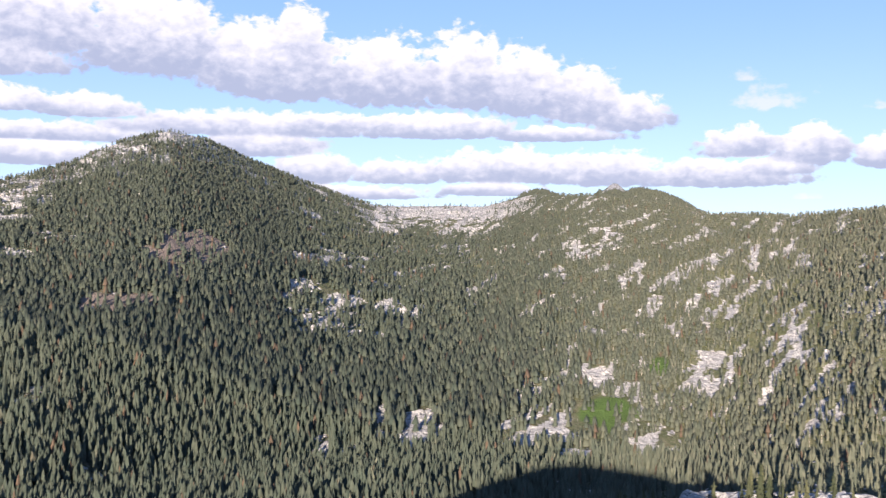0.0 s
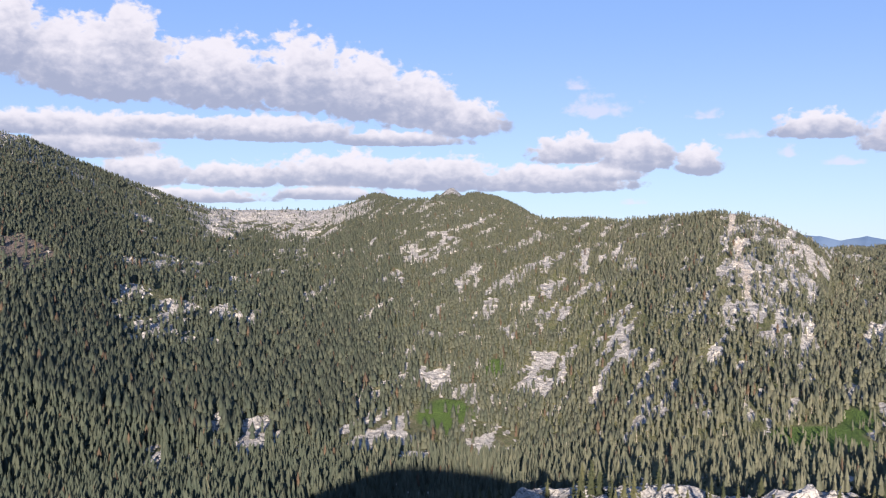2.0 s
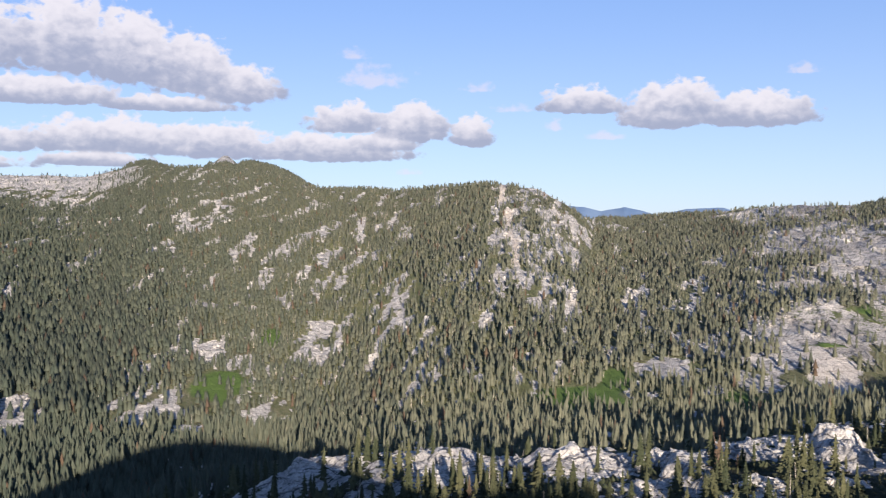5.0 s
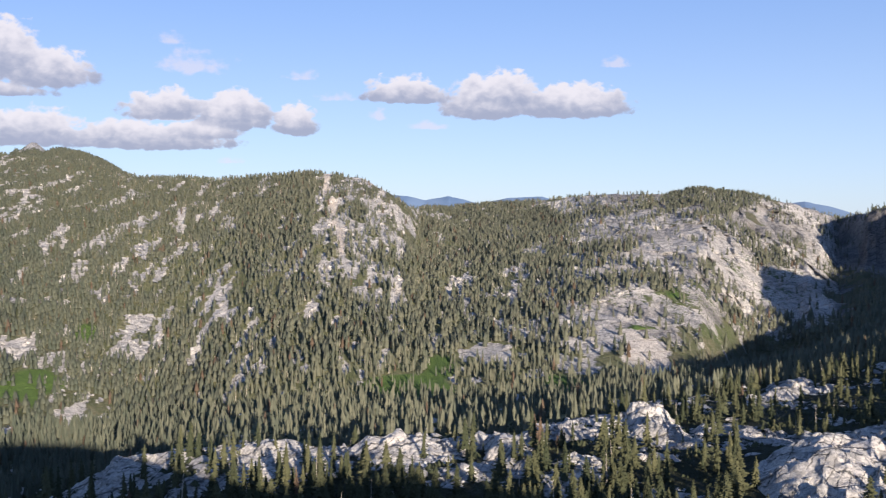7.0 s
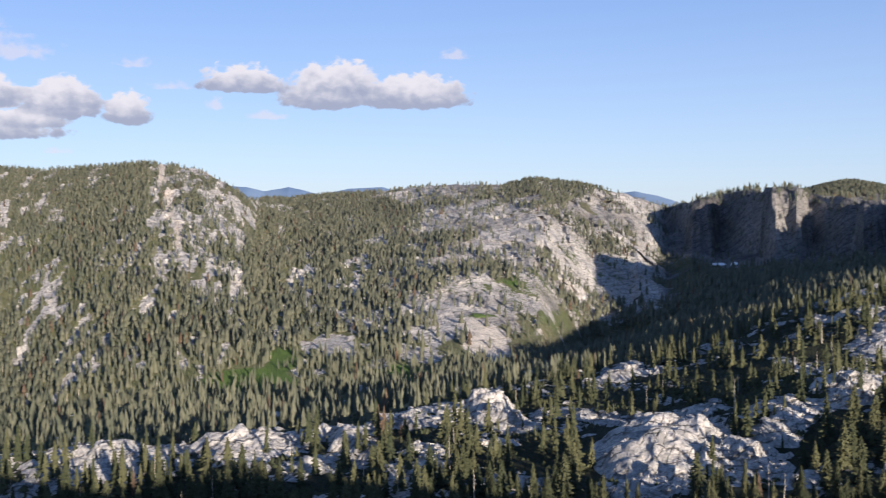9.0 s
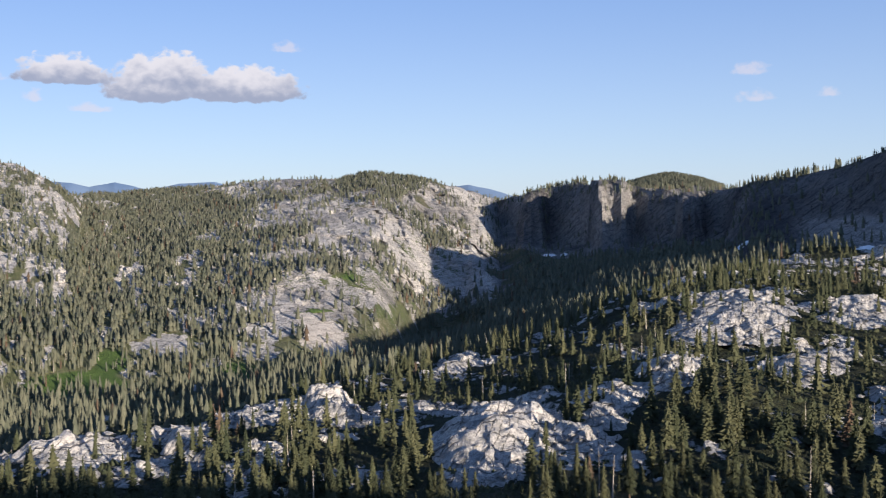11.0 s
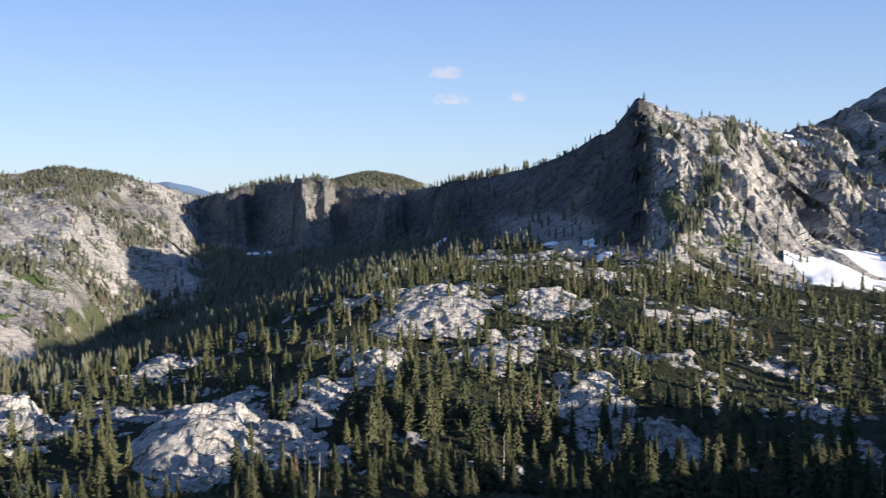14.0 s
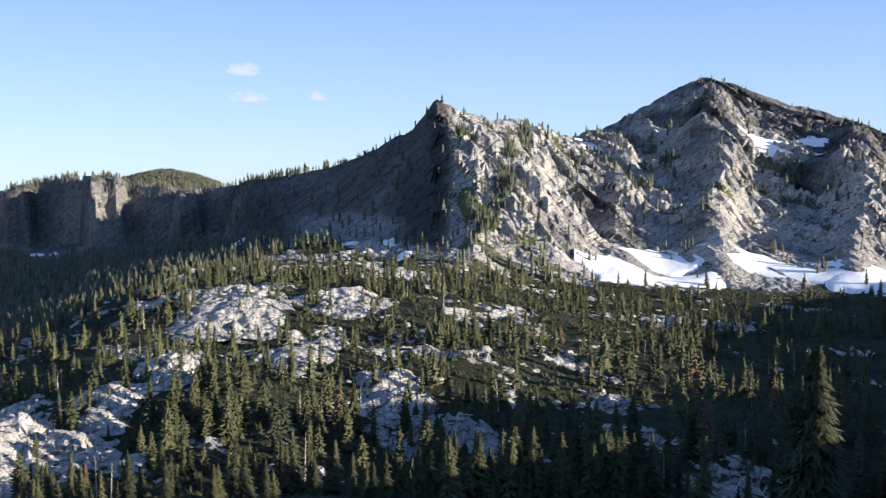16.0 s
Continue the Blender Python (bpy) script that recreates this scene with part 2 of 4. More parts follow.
CREST_FAR_EAST = [
    (50.7, 1000, 3.5), (52.3, 1060, 2.95), (53.8, 1160, 3.3), (55.6, 1250, 4.2), (58, 1300, 5.6), (59.4, 1320, 6.0), (60.9, 1320, 5.8),
    (63.8, 1300, 4.65), (66, 1280, 3.85), (68.4, 1250, 3.1), (80, 1150, 1.0),
]
FOOT = [
    (-75, 560, -14), (-53, 640, -13.5), (-45, 740, -12.8), (-38, 820, -12), (-30, 860, -11.6), (-22, 900, -11), (-14, 930, -10.8),
    (-8, 850, -10.3), (0, 800, -10.1), (6, 800, -9.9), (10, 850, -9), (14, 940, -8.6), (17, 1150, -8.2), (19, 1180, -7.6), (20.5, 1100, -7.1), (22, 1035, -6.7),
    (26, 930, -5.8), (30, 860, -4.9), (34, 900, -3.6), (36, 940, -3.0), (38, 930, -2.6), (41, 860, -2.7), (43.5, 790, -3.1), (46, 735, -3.9), (48, 735, -4.4), (52, 740, -4.8), (58, 770, -5), (80, 770, -4.9),
]
BROW = [
    (-75, 300, -24), (-35, 330, -20), (-23, 400, -14.6), (-20, 390, -14.2), (-17, 385, -13.4), (-14, 380, -12.9), (-9.8, 380, -12.7),
    (-5.8, 380, -13.0), (-0.7, 385, -12.7), (3.7, 390, -12.8), (7, 410, -12), (10, 440, -11.3), (13, 480, -10.3), (17.3, 530, -9.0),
    (20.2, 560, -8.6), (24.8, 590, -7.3), (27, 610, -6.4), (31, 630, -5.0), (35, 650, -4.5), (38, 650, -4.5), (43, 640, -4.7),
    (48, 620, -5.2), (52, 600, -6.3), (61, 590, -7.1), (80, 590, -7.0),
]
BENCH = [(-75, -24), (-35, -26), (-23, -20), (-14, -18.6), (-6, -18.6), (4, -18.3), (12, -17.6), (20, -16.8), (30, -15.8), (40, -15.6), (80, -16.4)]
DIP = [(-75, 0), (-35, 15), (-20, 40), (-4, 20), (7, 5), (24, 3), (34, 3), (44, 5), (50, 8), (80, 8)]
BLUFF = [(20.6, 1790), (22.0, 1660), (22.25, 1570), (23.4, 1560), (23.9, 1600), (25.9, 1540), (26.2, 1405), (27.7, 1395), (28.3, 1450), (30.6, 1400), (30.8, 1335), (31.7, 1330), (32.2, 1345), (34.4, 1300)]
SHAPE = [(-75, 1.0), (-20, 1.0), (-7, 0.95), (0, 1.0), (8, 1.0), (14, 0.9), (19.5, 0.9), (21.5, 1.7), (30, 2.0), (34, 1.5), (38, 1.05), (44, 1.15), (50, 1.1), (56, 1.3), (80, 1.2)]
KNOBS = [(-20.3, 2700, 3.05, 5.5, 1.6), (-21.6, 2700, 3.55, 3.6, 1.0), (-25.8, 2650, 2.95, 4.5, 1.5), (30.2, 2900, 1.05, 8.0, 1.3)]


def curve(table, column, az):
    t = np.array(table, float)
    return np.interp(az, t[:, 0], t[:, column])


def up(r, el):
    return r * np.tan(np.radians(el))


ALPHA = np.concatenate([np.arange(-180, -58, 2.0), np.arange(-58, 72, 0.205), np.arange(72, 180, 2.0)])
RANGE = np.concatenate([np.arange(2, 40, 3.0), np.arange(40, 260, 5.0), np.arange(260, 700, 2.5), np.arange(700, 1300, 4.4), np.arange(1300, 2350, 8.0), np.geomspace(2350, 4990, 40)])


def blur(a, n, axis):
    p = np.pad(a, [(n, n) if i == axis else (0, 0) for i in (0, 1)], mode="edge")
    return sum(np.take(p, range(i, i + a.shape[axis]), axis) for i in range(2 * n + 1)) / (2 * n + 1)


# Crest heights out of view; the eastern knolls are added to shade the benches.
HILL_X = [-2000, -300, -150, -95, -75, -50, -10, 0, 10, 25, 55, 80, 110, 140, 180, 215, 260, 285, 310, 335, 380, 450, 540, 630, 800, 1500, 5000]
HILL_Z = [-200, -90, -50, -20, -8, -3, -1.4, -1.7, -1.4, -6, -15, -11, -11, -16, -23, -27, -28, -15, -12, -16, -32, -24, -12, -4, -2, -100, -200]



def base_heights():
    crest = CREST_WEST + CREST_EAST + CREST_FAR_EAST
    z = np.zeros((len(ALPHA), len(RANGE)))
    for i, a in enumerate(ALPHA):
        rc, rf, rb = curve(crest, 1, a), curve(FOOT, 1, a), curve(BROW, 1, a)
        lift = 0.17 * (a < 43)
        zc, zf, zb = up(rc, curve(crest, 2, a) + lift), up(rf, curve(FOOT, 2, a)), up(rb, curve(BROW, 2, a))
        z2 = up(260, curve(BENCH, 1, a))
        rd = min(rb + 110, rb + 0.6 * (rf - rb))
        zd = zb + (zf - zb) * (rd - rb) / (rf - rb) - curve(DIP, 1, a) * 0.6
        p = curve(SHAPE, 1, a)
        s = np.linspace(0, 1, 9)[1:]
        east_back = float(28 < a < 48)
        rr = np.concatenate([[0, 8, 40, 120, 260, rb, rd, rf], rf + (rc - rf) * s, [rc + 60, rc + 300, rc + 1000, 5200]])
        zz = np.concatenate([[-1.7, -2.5, -16, -47, z2, zb, zd, zf], zf + (zc - zf) * s ** p, [zc - 6 - 20 * east_back, zc - 45 - 75 * east_back, zc - 160 - 60 * east_back, -260]])
        front = np.interp(RANGE, rr, zz)
        cut = np.clip(min((a - 20.3) / 2.6, (34.4 - a) / 1.2), 0, 1)  # a steep wall under the crest
        if cut > 0:
            rw = curve(BLUFF, 1, a) + 22 * float(vnoise(np.array(a * 1.6), np.array(3.3)) - 0.5) + 12 * float(vnoise(np.array(a * 4.3), np.array(9.3)) - 0.5)
            wall = np.interp(RANGE, [0, 8, 40, 120, 260, rb, rd, rf, rw - 30, rw, rw + 60, rw + 400, 5200], [-1.7, -2.5, -16, -47, z2, zb, zd, zf, up(rw, -2.7), up(rw, curve(crest, 2, a) + 0.1), zc - 15 * east_back, zc - 60 - 90 * east_back, -260])
            front = front * (1 - cut) + wall * cut
        side, rear = RANGE * np.sin(np.radians(a)), np.maximum(0, -RANGE * np.cos(np.radians(a)))
        back = np.interp(side, HILL_X, HILL_Z) + 0.1 * np.minimum(rear, 25) - 0.16 * np.maximum(rear - 25, 0)  # the hill's own crest runs east and west through the eye
        back = np.maximum(back, -200)
        t = np.clip((abs(a - 5) - 72) / 13, 0, 1)
        t = t * t * (3 - 2 * t)
        z[i] = front * (1 - t) + back * t
    z = blur(blur(z, 2, 1), 1, 1)
    return z


Z = base_heights()
AA, RR = np.meshgrid(np.radians(ALPHA), RANGE, indexing="ij")
XX, YY = RR * np.sin(AA), RR * np.cos(AA)
DEG = np.degrees(AA)
for ka, kr, ke, kw, ks in KNOBS:
    d = np.hypot((DEG - ka) / kw, (RR - kr) / 500)
    Z = np.maximum(Z, up(kr, ke) - 140 * (d ** ks) + 5 * fbm(XX, YY, 120))


def grid_sample(grid, fi, fj):
    fi, fj = np.clip(fi, 0, grid.shape[0] - 1.001), np.clip(fj, 0, grid.shape[1] - 1.001)
    i, j = fi.astype(int), fj.astype(int)
    u, v = fi - i, fj - j
    return (grid[i, j] * (1 - u) + grid[i + 1, j] * u) * (1 - v) + (grid[i, j + 1] * (1 - u) + grid[i + 1, j + 1] * u) * v


def blocks(x, y, size, dip=0.0):
    """Jointed rock: the height of the block at each place and how far the next joint is, both 0 to 1."""
    gx, gy = x / size, y / size
    ix, iy = np.floor(gx).astype(int), np.floor(gy).astype(int)
    best, second, tall = np.full(x.shape, 9.0), np.full(x.shape, 9.0), np.zeros(x.shape)
    for dx in (-1, 0, 1):
        for dy in (-1, 0, 1):
            cx, cy = ix + dx, iy + dy
            jx, jy, jh = LATTICE[cx % 512, cy % 512], LATTICE[(cx + 97) % 512, (cy + 41) % 512], LATTICE[(cx + 211) % 512, (cy + 173) % 512]
            d = np.hypot(cx + 0.1 + 0.8 * jx - gx, cy + 0.1 + 0.8 * jy - gy)
            closer = d < best
            second = np.where(closer, best, np.minimum(second, d))
            lean = 0.7 * ((jx - 0.5) * (gx - cx - 0.5) + (jy - 0.5) * (gy - cy - 0.5)) + dip * (0.93 * (gy - cy - 0.5) - 0.37 * (gx - cx - 0.5))
            tall, best = np.where(closer, jh + lean, tall), np.where(closer, d, best)
    return tall, np.clip((second - best) * 2.2, 0, 1)


# spurs and gullies: bearings shifted by noise, and the arete of the eastern peak slants down to the right
climb = np.clip((RR - curve(FOOT, 1, DEG)) / (curve(CREST_WEST + CREST_EAST + CREST_FAR_EAST, 1, DEG) - curve(FOOT, 1, DEG)), 0, 1)
for sa_, sw_, sh_ in ((59.5, 1.2, 32), (66.8, 1.1, 28), (54.6, 0.9, 12)):
    Z = Z + sh_ * np.exp(-(((DEG - sa_ - 0.8 * (1 - climb)) / sw_) ** 2)) * np.sin(np.clip(climb, 0, 1) * math.pi) ** 0.8 * (climb < 1)
low0 = 1 - np.clip((RR - curve(FOOT, 1, DEG)) / (curve(CREST_WEST + CREST_EAST + CREST_FAR_EAST, 1, DEG) - curve(FOOT, 1, DEG)), 0, 1)
inside = np.clip((RR - curve(FOOT, 1, DEG) * 0.97) / 60, 0, 1)
east = np.clip((DEG - 20) / 4, 0, 1) * np.clip((80 - DEG) / 4, 0, 1)
bend = np.clip(1 - np.abs(DEG - 46) / 4, 0, 1)
shift = inside * (-2.4 * bend * low0 * (low0 < 0.999) + (0.25 + 1.5 * low0) * (east * 0.9 + 0.35 * (1 - east)) * fbm(XX, YY, 90, 4))
Z = grid_sample(Z, np.interp(DEG + shift, ALPHA, np.arange(len(ALPHA))), np.broadcast_to(np.arange(len(RANGE)), Z.shape))
EL0 = np.degrees(np.arctan2(Z, RR))
CR = curve(CREST_WEST + CREST_EAST + CREST_FAR_EAST, 1, DEG)
FR = curve(FOOT, 1, DEG)
BR = curve(BROW, 1, DEG)
UPHILL = np.clip((RR - FR) / (CR - FR), 0, 1.2)


def smooth(v, lo, hi):
    t = np.clip((v - lo) / (hi - lo), 0, 1)
    return t * t * (3 - 2 * t)


def patch_field(patches, ragged=0.55, spread=1.0):
    """1 inside ragged patches given as bearing, angle, half width and half height."""
    f = np.zeros_like(Z)
    rag = ragged * fbm(XX, YY, 35, 4)
    for a, e, ha, he in patches:
        near = (np.abs(DEG - a) < ha * 2.2) & (np.abs(EL0 - e) < he * 2.2) & (RR > FR * 0.9) & (RR < CR + 60)
        d = 1 - np.hypot((DEG - a) / ha, (EL0 - e) / he) / spread + rag
        f = np.where(near, np.maximum(f, smooth(d, -0.1, 0.25)), f)
    return f


BARE_WEST = [
    (-31.8, 1.46, 2.67, 0.59), (-33.7, 1.07, 1.19, 0.45), (-29.6, 1.03, 1.48, 0.36), (-53.5, 2.87, 1.34, 0.42), (-51.9, 0.42, 1.19, 0.36), (-53.5, -0.61, 1.19, 0.42), (-53.5, 1.71, 1.04, 0.53),
    (-48.8, 4.84, 1.19, 0.36), (-45.6, 5.78, 1.25, 0.36), (-36.1, -4.88, 0.65, 0.47), (-34.0, -3.48, 0.42, 0.27), (-35.0, -5.26, 0.42, 0.36), (-39.0, -0.85, 0.36, 0.36), (-42.3, -2.25, 1.19, 0.24),
    (-32.3, -9.66, 1.04, 0.83), (-31.1, -10.42, 0.89, 0.71), (-34.5, -9.66, 0.53, 0.59), (-37.6, -11.15, 0.42, 0.71), (-38.0, -3.95, 1.78, 1.48), (-53.0, -8.27, 0.83, 0.42), (-49.1, -12.63, 0.74, 0.42),
]
BARE_MIDDLE = [
    (-22.2, 0.52, 0.77, 0.42), (-23.3, -0.29, 0.95, 0.42), (-24.5, -1.41, 0.89, 0.47), (-21.1, -2.06, 0.27, 0.53), (-20.2, -1.59, 0.30, 0.65), (-19.5, -2.84, 0.27, 1.13), (-18.3, -1.74, 0.18, 0.59),
    (-16.3, -1.57, 0.27, 1.01), (-14.2, -0.62, 0.24, 0.53), (-27.7, -6.56, 0.65, 0.39), (-33.9, -3.53, 0.71, 0.30), (-22.7, -7.18, 1.07, 0.53), (-16.3, -6.57, 1.25, 0.89), (-17.7, -7.35, 0.65, 0.59),
    (-19.3, -10.42, 1.34, 0.71), (-24.8, -9.95, 1.93, 0.89), (-26.8, -10.74, 1.48, 0.95), (-23.7, -11.42, 1.34, 0.30), (-32.7, -10.65, 1.34, 0.65), (-31.8, -9.38, 0.95, 0.59), (-17.2, -2.20, 0.15, 0.47),
    (-13.7, -8.10, 0.30, 0.59), (-22.5, -4.71, 0.42, 0.30),
]
BARE_DOME = [
    (-4.5, 1.45, 0.89, 0.36), (-3.3, 0.83, 0.74, 0.59), (-2.4, -0.54, 0.95, 0.71), (-1.7, -0.99, 0.42, 1.07), (-3.0, -1.83, 0.77, 0.39), (-4.2, -3.78, 0.77, 0.83), (-6.6, -3.20, 0.59, 0.71),
    (-3.9, -4.78, 0.59, 0.30), (-6.9, -0.57, 0.33, 1.19), (-8.1, -5.70, 0.89, 0.47), (-7.6, -5.64, 0.83, 0.53), (0.8, -3.96, 0.65, 0.71), (2.4, -7.91, 1.04, 0.42), (3.7, -4.39, 0.89, 0.77),
    (5.3, -2.23, 0.47, 0.47), (6.5, 0.41, 1.19, 0.42), (0.5, -3.93, 0.53, 0.42), (3.0, -4.70, 0.83, 0.36), (3.8, -3.66, 0.42, 0.36), (5.0, -2.33, 0.77, 0.30), (6.2, -10.38, 0.59, 0.53),
    (-2.6, -4.56, 0.42, 0.71), (-5.4, -3.00, 0.36, 0.89),
]
SCREE = [
    (11.1, -7.64, 1.48, 1.19), (9.1, -3.07, 1.36, 0.59), (10.5, -6.90, 0.89, 0.59), (11.9, -8.53, 0.89, 0.74),
]
MEADOW = [
    (-2.0, -9.54, 2.52, 0.59), (-0.1, -8.61, 0.65, 0.65), (-7.2, -11.26, 1.93, 0.53), (-19.1, -6.45, 0.42, 0.36), (-21.7, -8.96, 1.19, 0.53), (6.8, -9.60, 1.48, 0.53), (9.1, -10.14, 1.78, 0.30),
    (-23.4, -11.73, 1.78, 0.30), (-21.8, -9.46, 0.47, 0.89), (-25.4, -11.98, 1.78, 0.36), (-19.2, -6.50, 0.42, 0.36), (10.8, -6.28, 1.19, 0.24), (12.6, -4.40, 0.47, 0.30),
]
BURNT = [
    (-44.9, -0.57, 2.82, 1.25), (-48.8, -3.28, 2.82, 0.71), (-12.2, -4.36, 3.86, 2.37),
]
scree = patch_field(SCREE, 0.4)
bare, meadow, burnt = np.maximum(patch_field(BARE_WEST + BARE_MIDDLE + BARE_DOME, 0.9, 1.15), scree), patch_field(MEADOW, 1.1), patch_field(BURNT, 0.9)
meadow = np.maximum(meadow, 0.42 * patch_field([(46.0, 2.4, 0.7, 1.6), (47.4, -0.8, 1.2, 1.0), (49.5, -3.0, 1.4, 0.5), (52.5, -3.6, 0.7, 0.8), (45.6, 0.6, 0.4, 0.8), (56.0, 0.3, 1.5, 0.5), (61.0, 0.2, 1.6, 0.4)], 1.2))
meadow = np.maximum(meadow, 0.35 * patch_field([(13.0, -4.6, 2.2, 0.9), (16.8, -2.6, 1.6, 0.7), (10.4, -4.8, 1.2, 0.7), (18.2, -3.8, 1.0, 1.0), (14.6, -6.4, 1.6, 0.5)], 1.6))
slide = patch_field([(-6.44, 1.44, 0.21, 0.77), (-6.09, -0.10, 0.27, 1.07), (-5.65, -1.95, 0.33, 0.89)], 0.7)


def region(az0, az1, soft=1.5):
    return smooth(DEG, az0 - soft, az0 + soft) * (1 - smooth(DEG, az1 - soft, az1 + soft))


far = smooth(RR, FR * 0.95, FR * 1.05)
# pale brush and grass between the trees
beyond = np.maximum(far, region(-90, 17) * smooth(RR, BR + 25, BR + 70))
brush = np.clip(beyond * region(-17, 12, 4.0) * (1 - 0.7 * smooth(UPHILL, 0.5, 0.9)) + 0.8 * far * region(-39, -29) * smooth(UPHILL, 0.12, 0.25) + 0.35 * far * region(-30, -12), 0, 1)
near = 1 - far
# how rocky each slope is, from 0 (closed forest) to 1 (naked stone)
rocky = 0.30 + 0 * Z
rocky = rocky + far * region(-60, -40) * (0.36 * smooth(UPHILL, 0.55, 0.95))
rocky = rocky + far * region(-38, -28) * 0.16 * smooth(UPHILL, 0.12, 0.3)
rocky = rocky + far * region(-35, -26) * 0.4 * smooth(UPHILL, 0.8, 0.92)
rocky = rocky + far * region(-31, -8) * 0.07 * smooth(UPHILL, 0.2, 0.4)
rocky = rocky + far * region(-7.0, -2.2, 0.6) * 0.30 * smooth(UPHILL, 0.25, 0.55)
rocky = rocky + far * region(2.5, 10) * 0.19 + far * region(5.5, 9.5) * 0.1 * (1 - smooth(UPHILL, 0.6, 0.8))
rocky = rocky + far * region(8, 21) * 0.42 * smooth(UPHILL, 0.02, 0.2)
rocky = rocky + far * region(21, 36) * 0.07 + far * region(21, 34) * 0.5 * smooth(UPHILL, 0.6, 0.74)
rocky = rocky + far * region(36, 90) * 0.38 + far * region(33, 45) * 0.3
bench = near * (1 - smooth(RR, BR + 15 + 170 * smooth(DEG, 24, 30), BR + 50 + 170 * smooth(DEG, 24, 30)))
rocky = rocky + bench * region(-24, 24) * 0.21 + bench * region(24, 50) * 0.14 + bench * region(50, 64) * 0.12 + near * region(25, 54) * 0.09 * smooth(RR, BR - 60, BR + 10) + bench * region(-16, 2) * 0.05 * smooth(RR, BR - 60, BR - 20)
arc = np.radians(DEG) * RR
knots = fbm(XX, YY, 60, 5) + near * 0.5 * fbm(XX, YY, 22, 3)
flecks = fbm(arc, RR * 0.6, 15, 3) + 1.7 * far * region(-40, 4) * fbm(arc, RR * 0.2, 9, 2)
ROCK = smooth(rocky + 0.22 * knots + 0.26 * flecks, 0.43, 0.66)
ROCK = np.maximum(ROCK, (np.hypot((DEG + 21.6) / 0.5, (RR - 2690) / 80) < 1) * 1.0)
ROCK = np.maximum(ROCK, slide)
ROCK = np.maximum(np.maximum(ROCK * (1 - 0.3 * smooth(UPHILL, 0.02, 0.1) * region(-60, -9)), smooth(0.95 * bare + 1.25 * flecks + 0.3 * knots, 0.45, 0.95)), scree) * (1 - meadow)
talus = far * region(36, 43.2, 1.0) * (1 - smooth(UPHILL, 0.3, 0.42)) * (1 - smooth(np.abs(DEG - 40.5), 2.5, 4.0))
ROCK = np.maximum(ROCK, talus)
# darker rock of ridge and peaks, deepened on the west wall as painted shade
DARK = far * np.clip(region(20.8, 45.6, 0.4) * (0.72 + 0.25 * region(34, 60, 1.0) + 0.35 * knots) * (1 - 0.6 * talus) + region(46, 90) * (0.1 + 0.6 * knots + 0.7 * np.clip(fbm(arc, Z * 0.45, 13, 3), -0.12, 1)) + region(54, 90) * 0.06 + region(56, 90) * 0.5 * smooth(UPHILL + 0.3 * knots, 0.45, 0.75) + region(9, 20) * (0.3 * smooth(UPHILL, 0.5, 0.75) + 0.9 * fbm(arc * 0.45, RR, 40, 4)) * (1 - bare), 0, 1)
STEEP = far * region(20, 90)
relief = fbm(XX, YY, 160, 5)
tall, joint = blocks(XX + 5 * fbm(XX, YY, 30, 2), YY + 5 * fbm(YY, XX, 30, 2), 9.0, 1.2)
tall5, _ = blocks(0.6 * XX + 0.8 * YY + 3 * fbm(XX, YY, 20, 2), 1.9 * (0.6 * YY - 0.8 * XX), 6.0)
tall2, joint2 = blocks(arc + 8 * fbm(XX, YY, 40, 2), RR * 0.55, 17.0)
ribs = fbm(arc, RR * 0.22, 38, 4, True)
hump = fbm(XX, YY, 75, 3)
ZS = Z + smooth(RR, 60, 300) * (
    far * (5.5 * relief * np.sin(np.clip(UPHILL, 0, 1) * math.pi) + 3.5 * fbm(XX, YY, 70, 4) * (UPHILL < 1.1))
    + near * ((5.0 + 5.0 * region(26, 54)) * hump + 1.5 * fbm(XX, YY, 20, 3))
    + ROCK * near * (2.4 * (tall - 0.5) + 1.5 * (tall5 - 0.5) + 0.5 * smooth(joint, 0, 0.1))
    + ROCK * far * (1 - STEEP) * (3.6 * (tall2 - 0.4) * (1 - scree))
    + ROCK * STEEP * (1 - 0.75 * region(20.8, 44.6, 0.3)) * (1 - 0.75 * smooth(UPHILL, 0.8, 0.98)) * np.clip(UPHILL * 3, 0, 1) * (13.0 * ribs + 13.0 * region(45, 90) * fbm(arc, RR * 0.12, 55, 3, True) + 8.0 * (tall2 - 0.4) * smooth(joint2, 0, 0.12) + 5.0 * fbm(arc, RR * 0.4, 14, 3, True)))
crags = far * ROCK * (1 - 0.8 * smooth(UPHILL, 0.85, 1.0) * (1 - region(21, 34, 0.5))) * np.clip(UPHILL * 4, 0, 1)
wall_face = region(33.5, 44.6, 0.3)
crags = crags * (1 - 0.8 * wall_face) * (1 - 0.45 * region(20.8, 33.5, 0.4))
tall3, joint3 = blocks(arc + 5 * fbm(arc, ZS, 30, 2), ZS * 0.8, 13.0)
tall4, joint4 = blocks(arc + 9 * fbm(arc, ZS, 40, 2), ZS * 0.55, 27.0)
PUSH = crags * (0.35 + 0.65 * STEEP + 1.2 * region(8, 20.5) * (1 - scree)) * (13.0 * (tall4 - 0.5) * smooth(joint4, 0, 0.15) + 4.0 * fbm(arc, ZS, 34, 4, True) + 8.0 * (tall3 - 0.5) * smooth(joint3, 0, 0.25))
tall6, _ = blocks(arc + 4 * fbm(arc, ZS, 18, 2), ZS * 0.9, 6.5)
PUSH = PUSH + crags * (0.4 + 0.6 * STEEP + 0.9 * region(8, 20.5) * (1 - scree)) * 5.0 * (tall6 - 0.5)
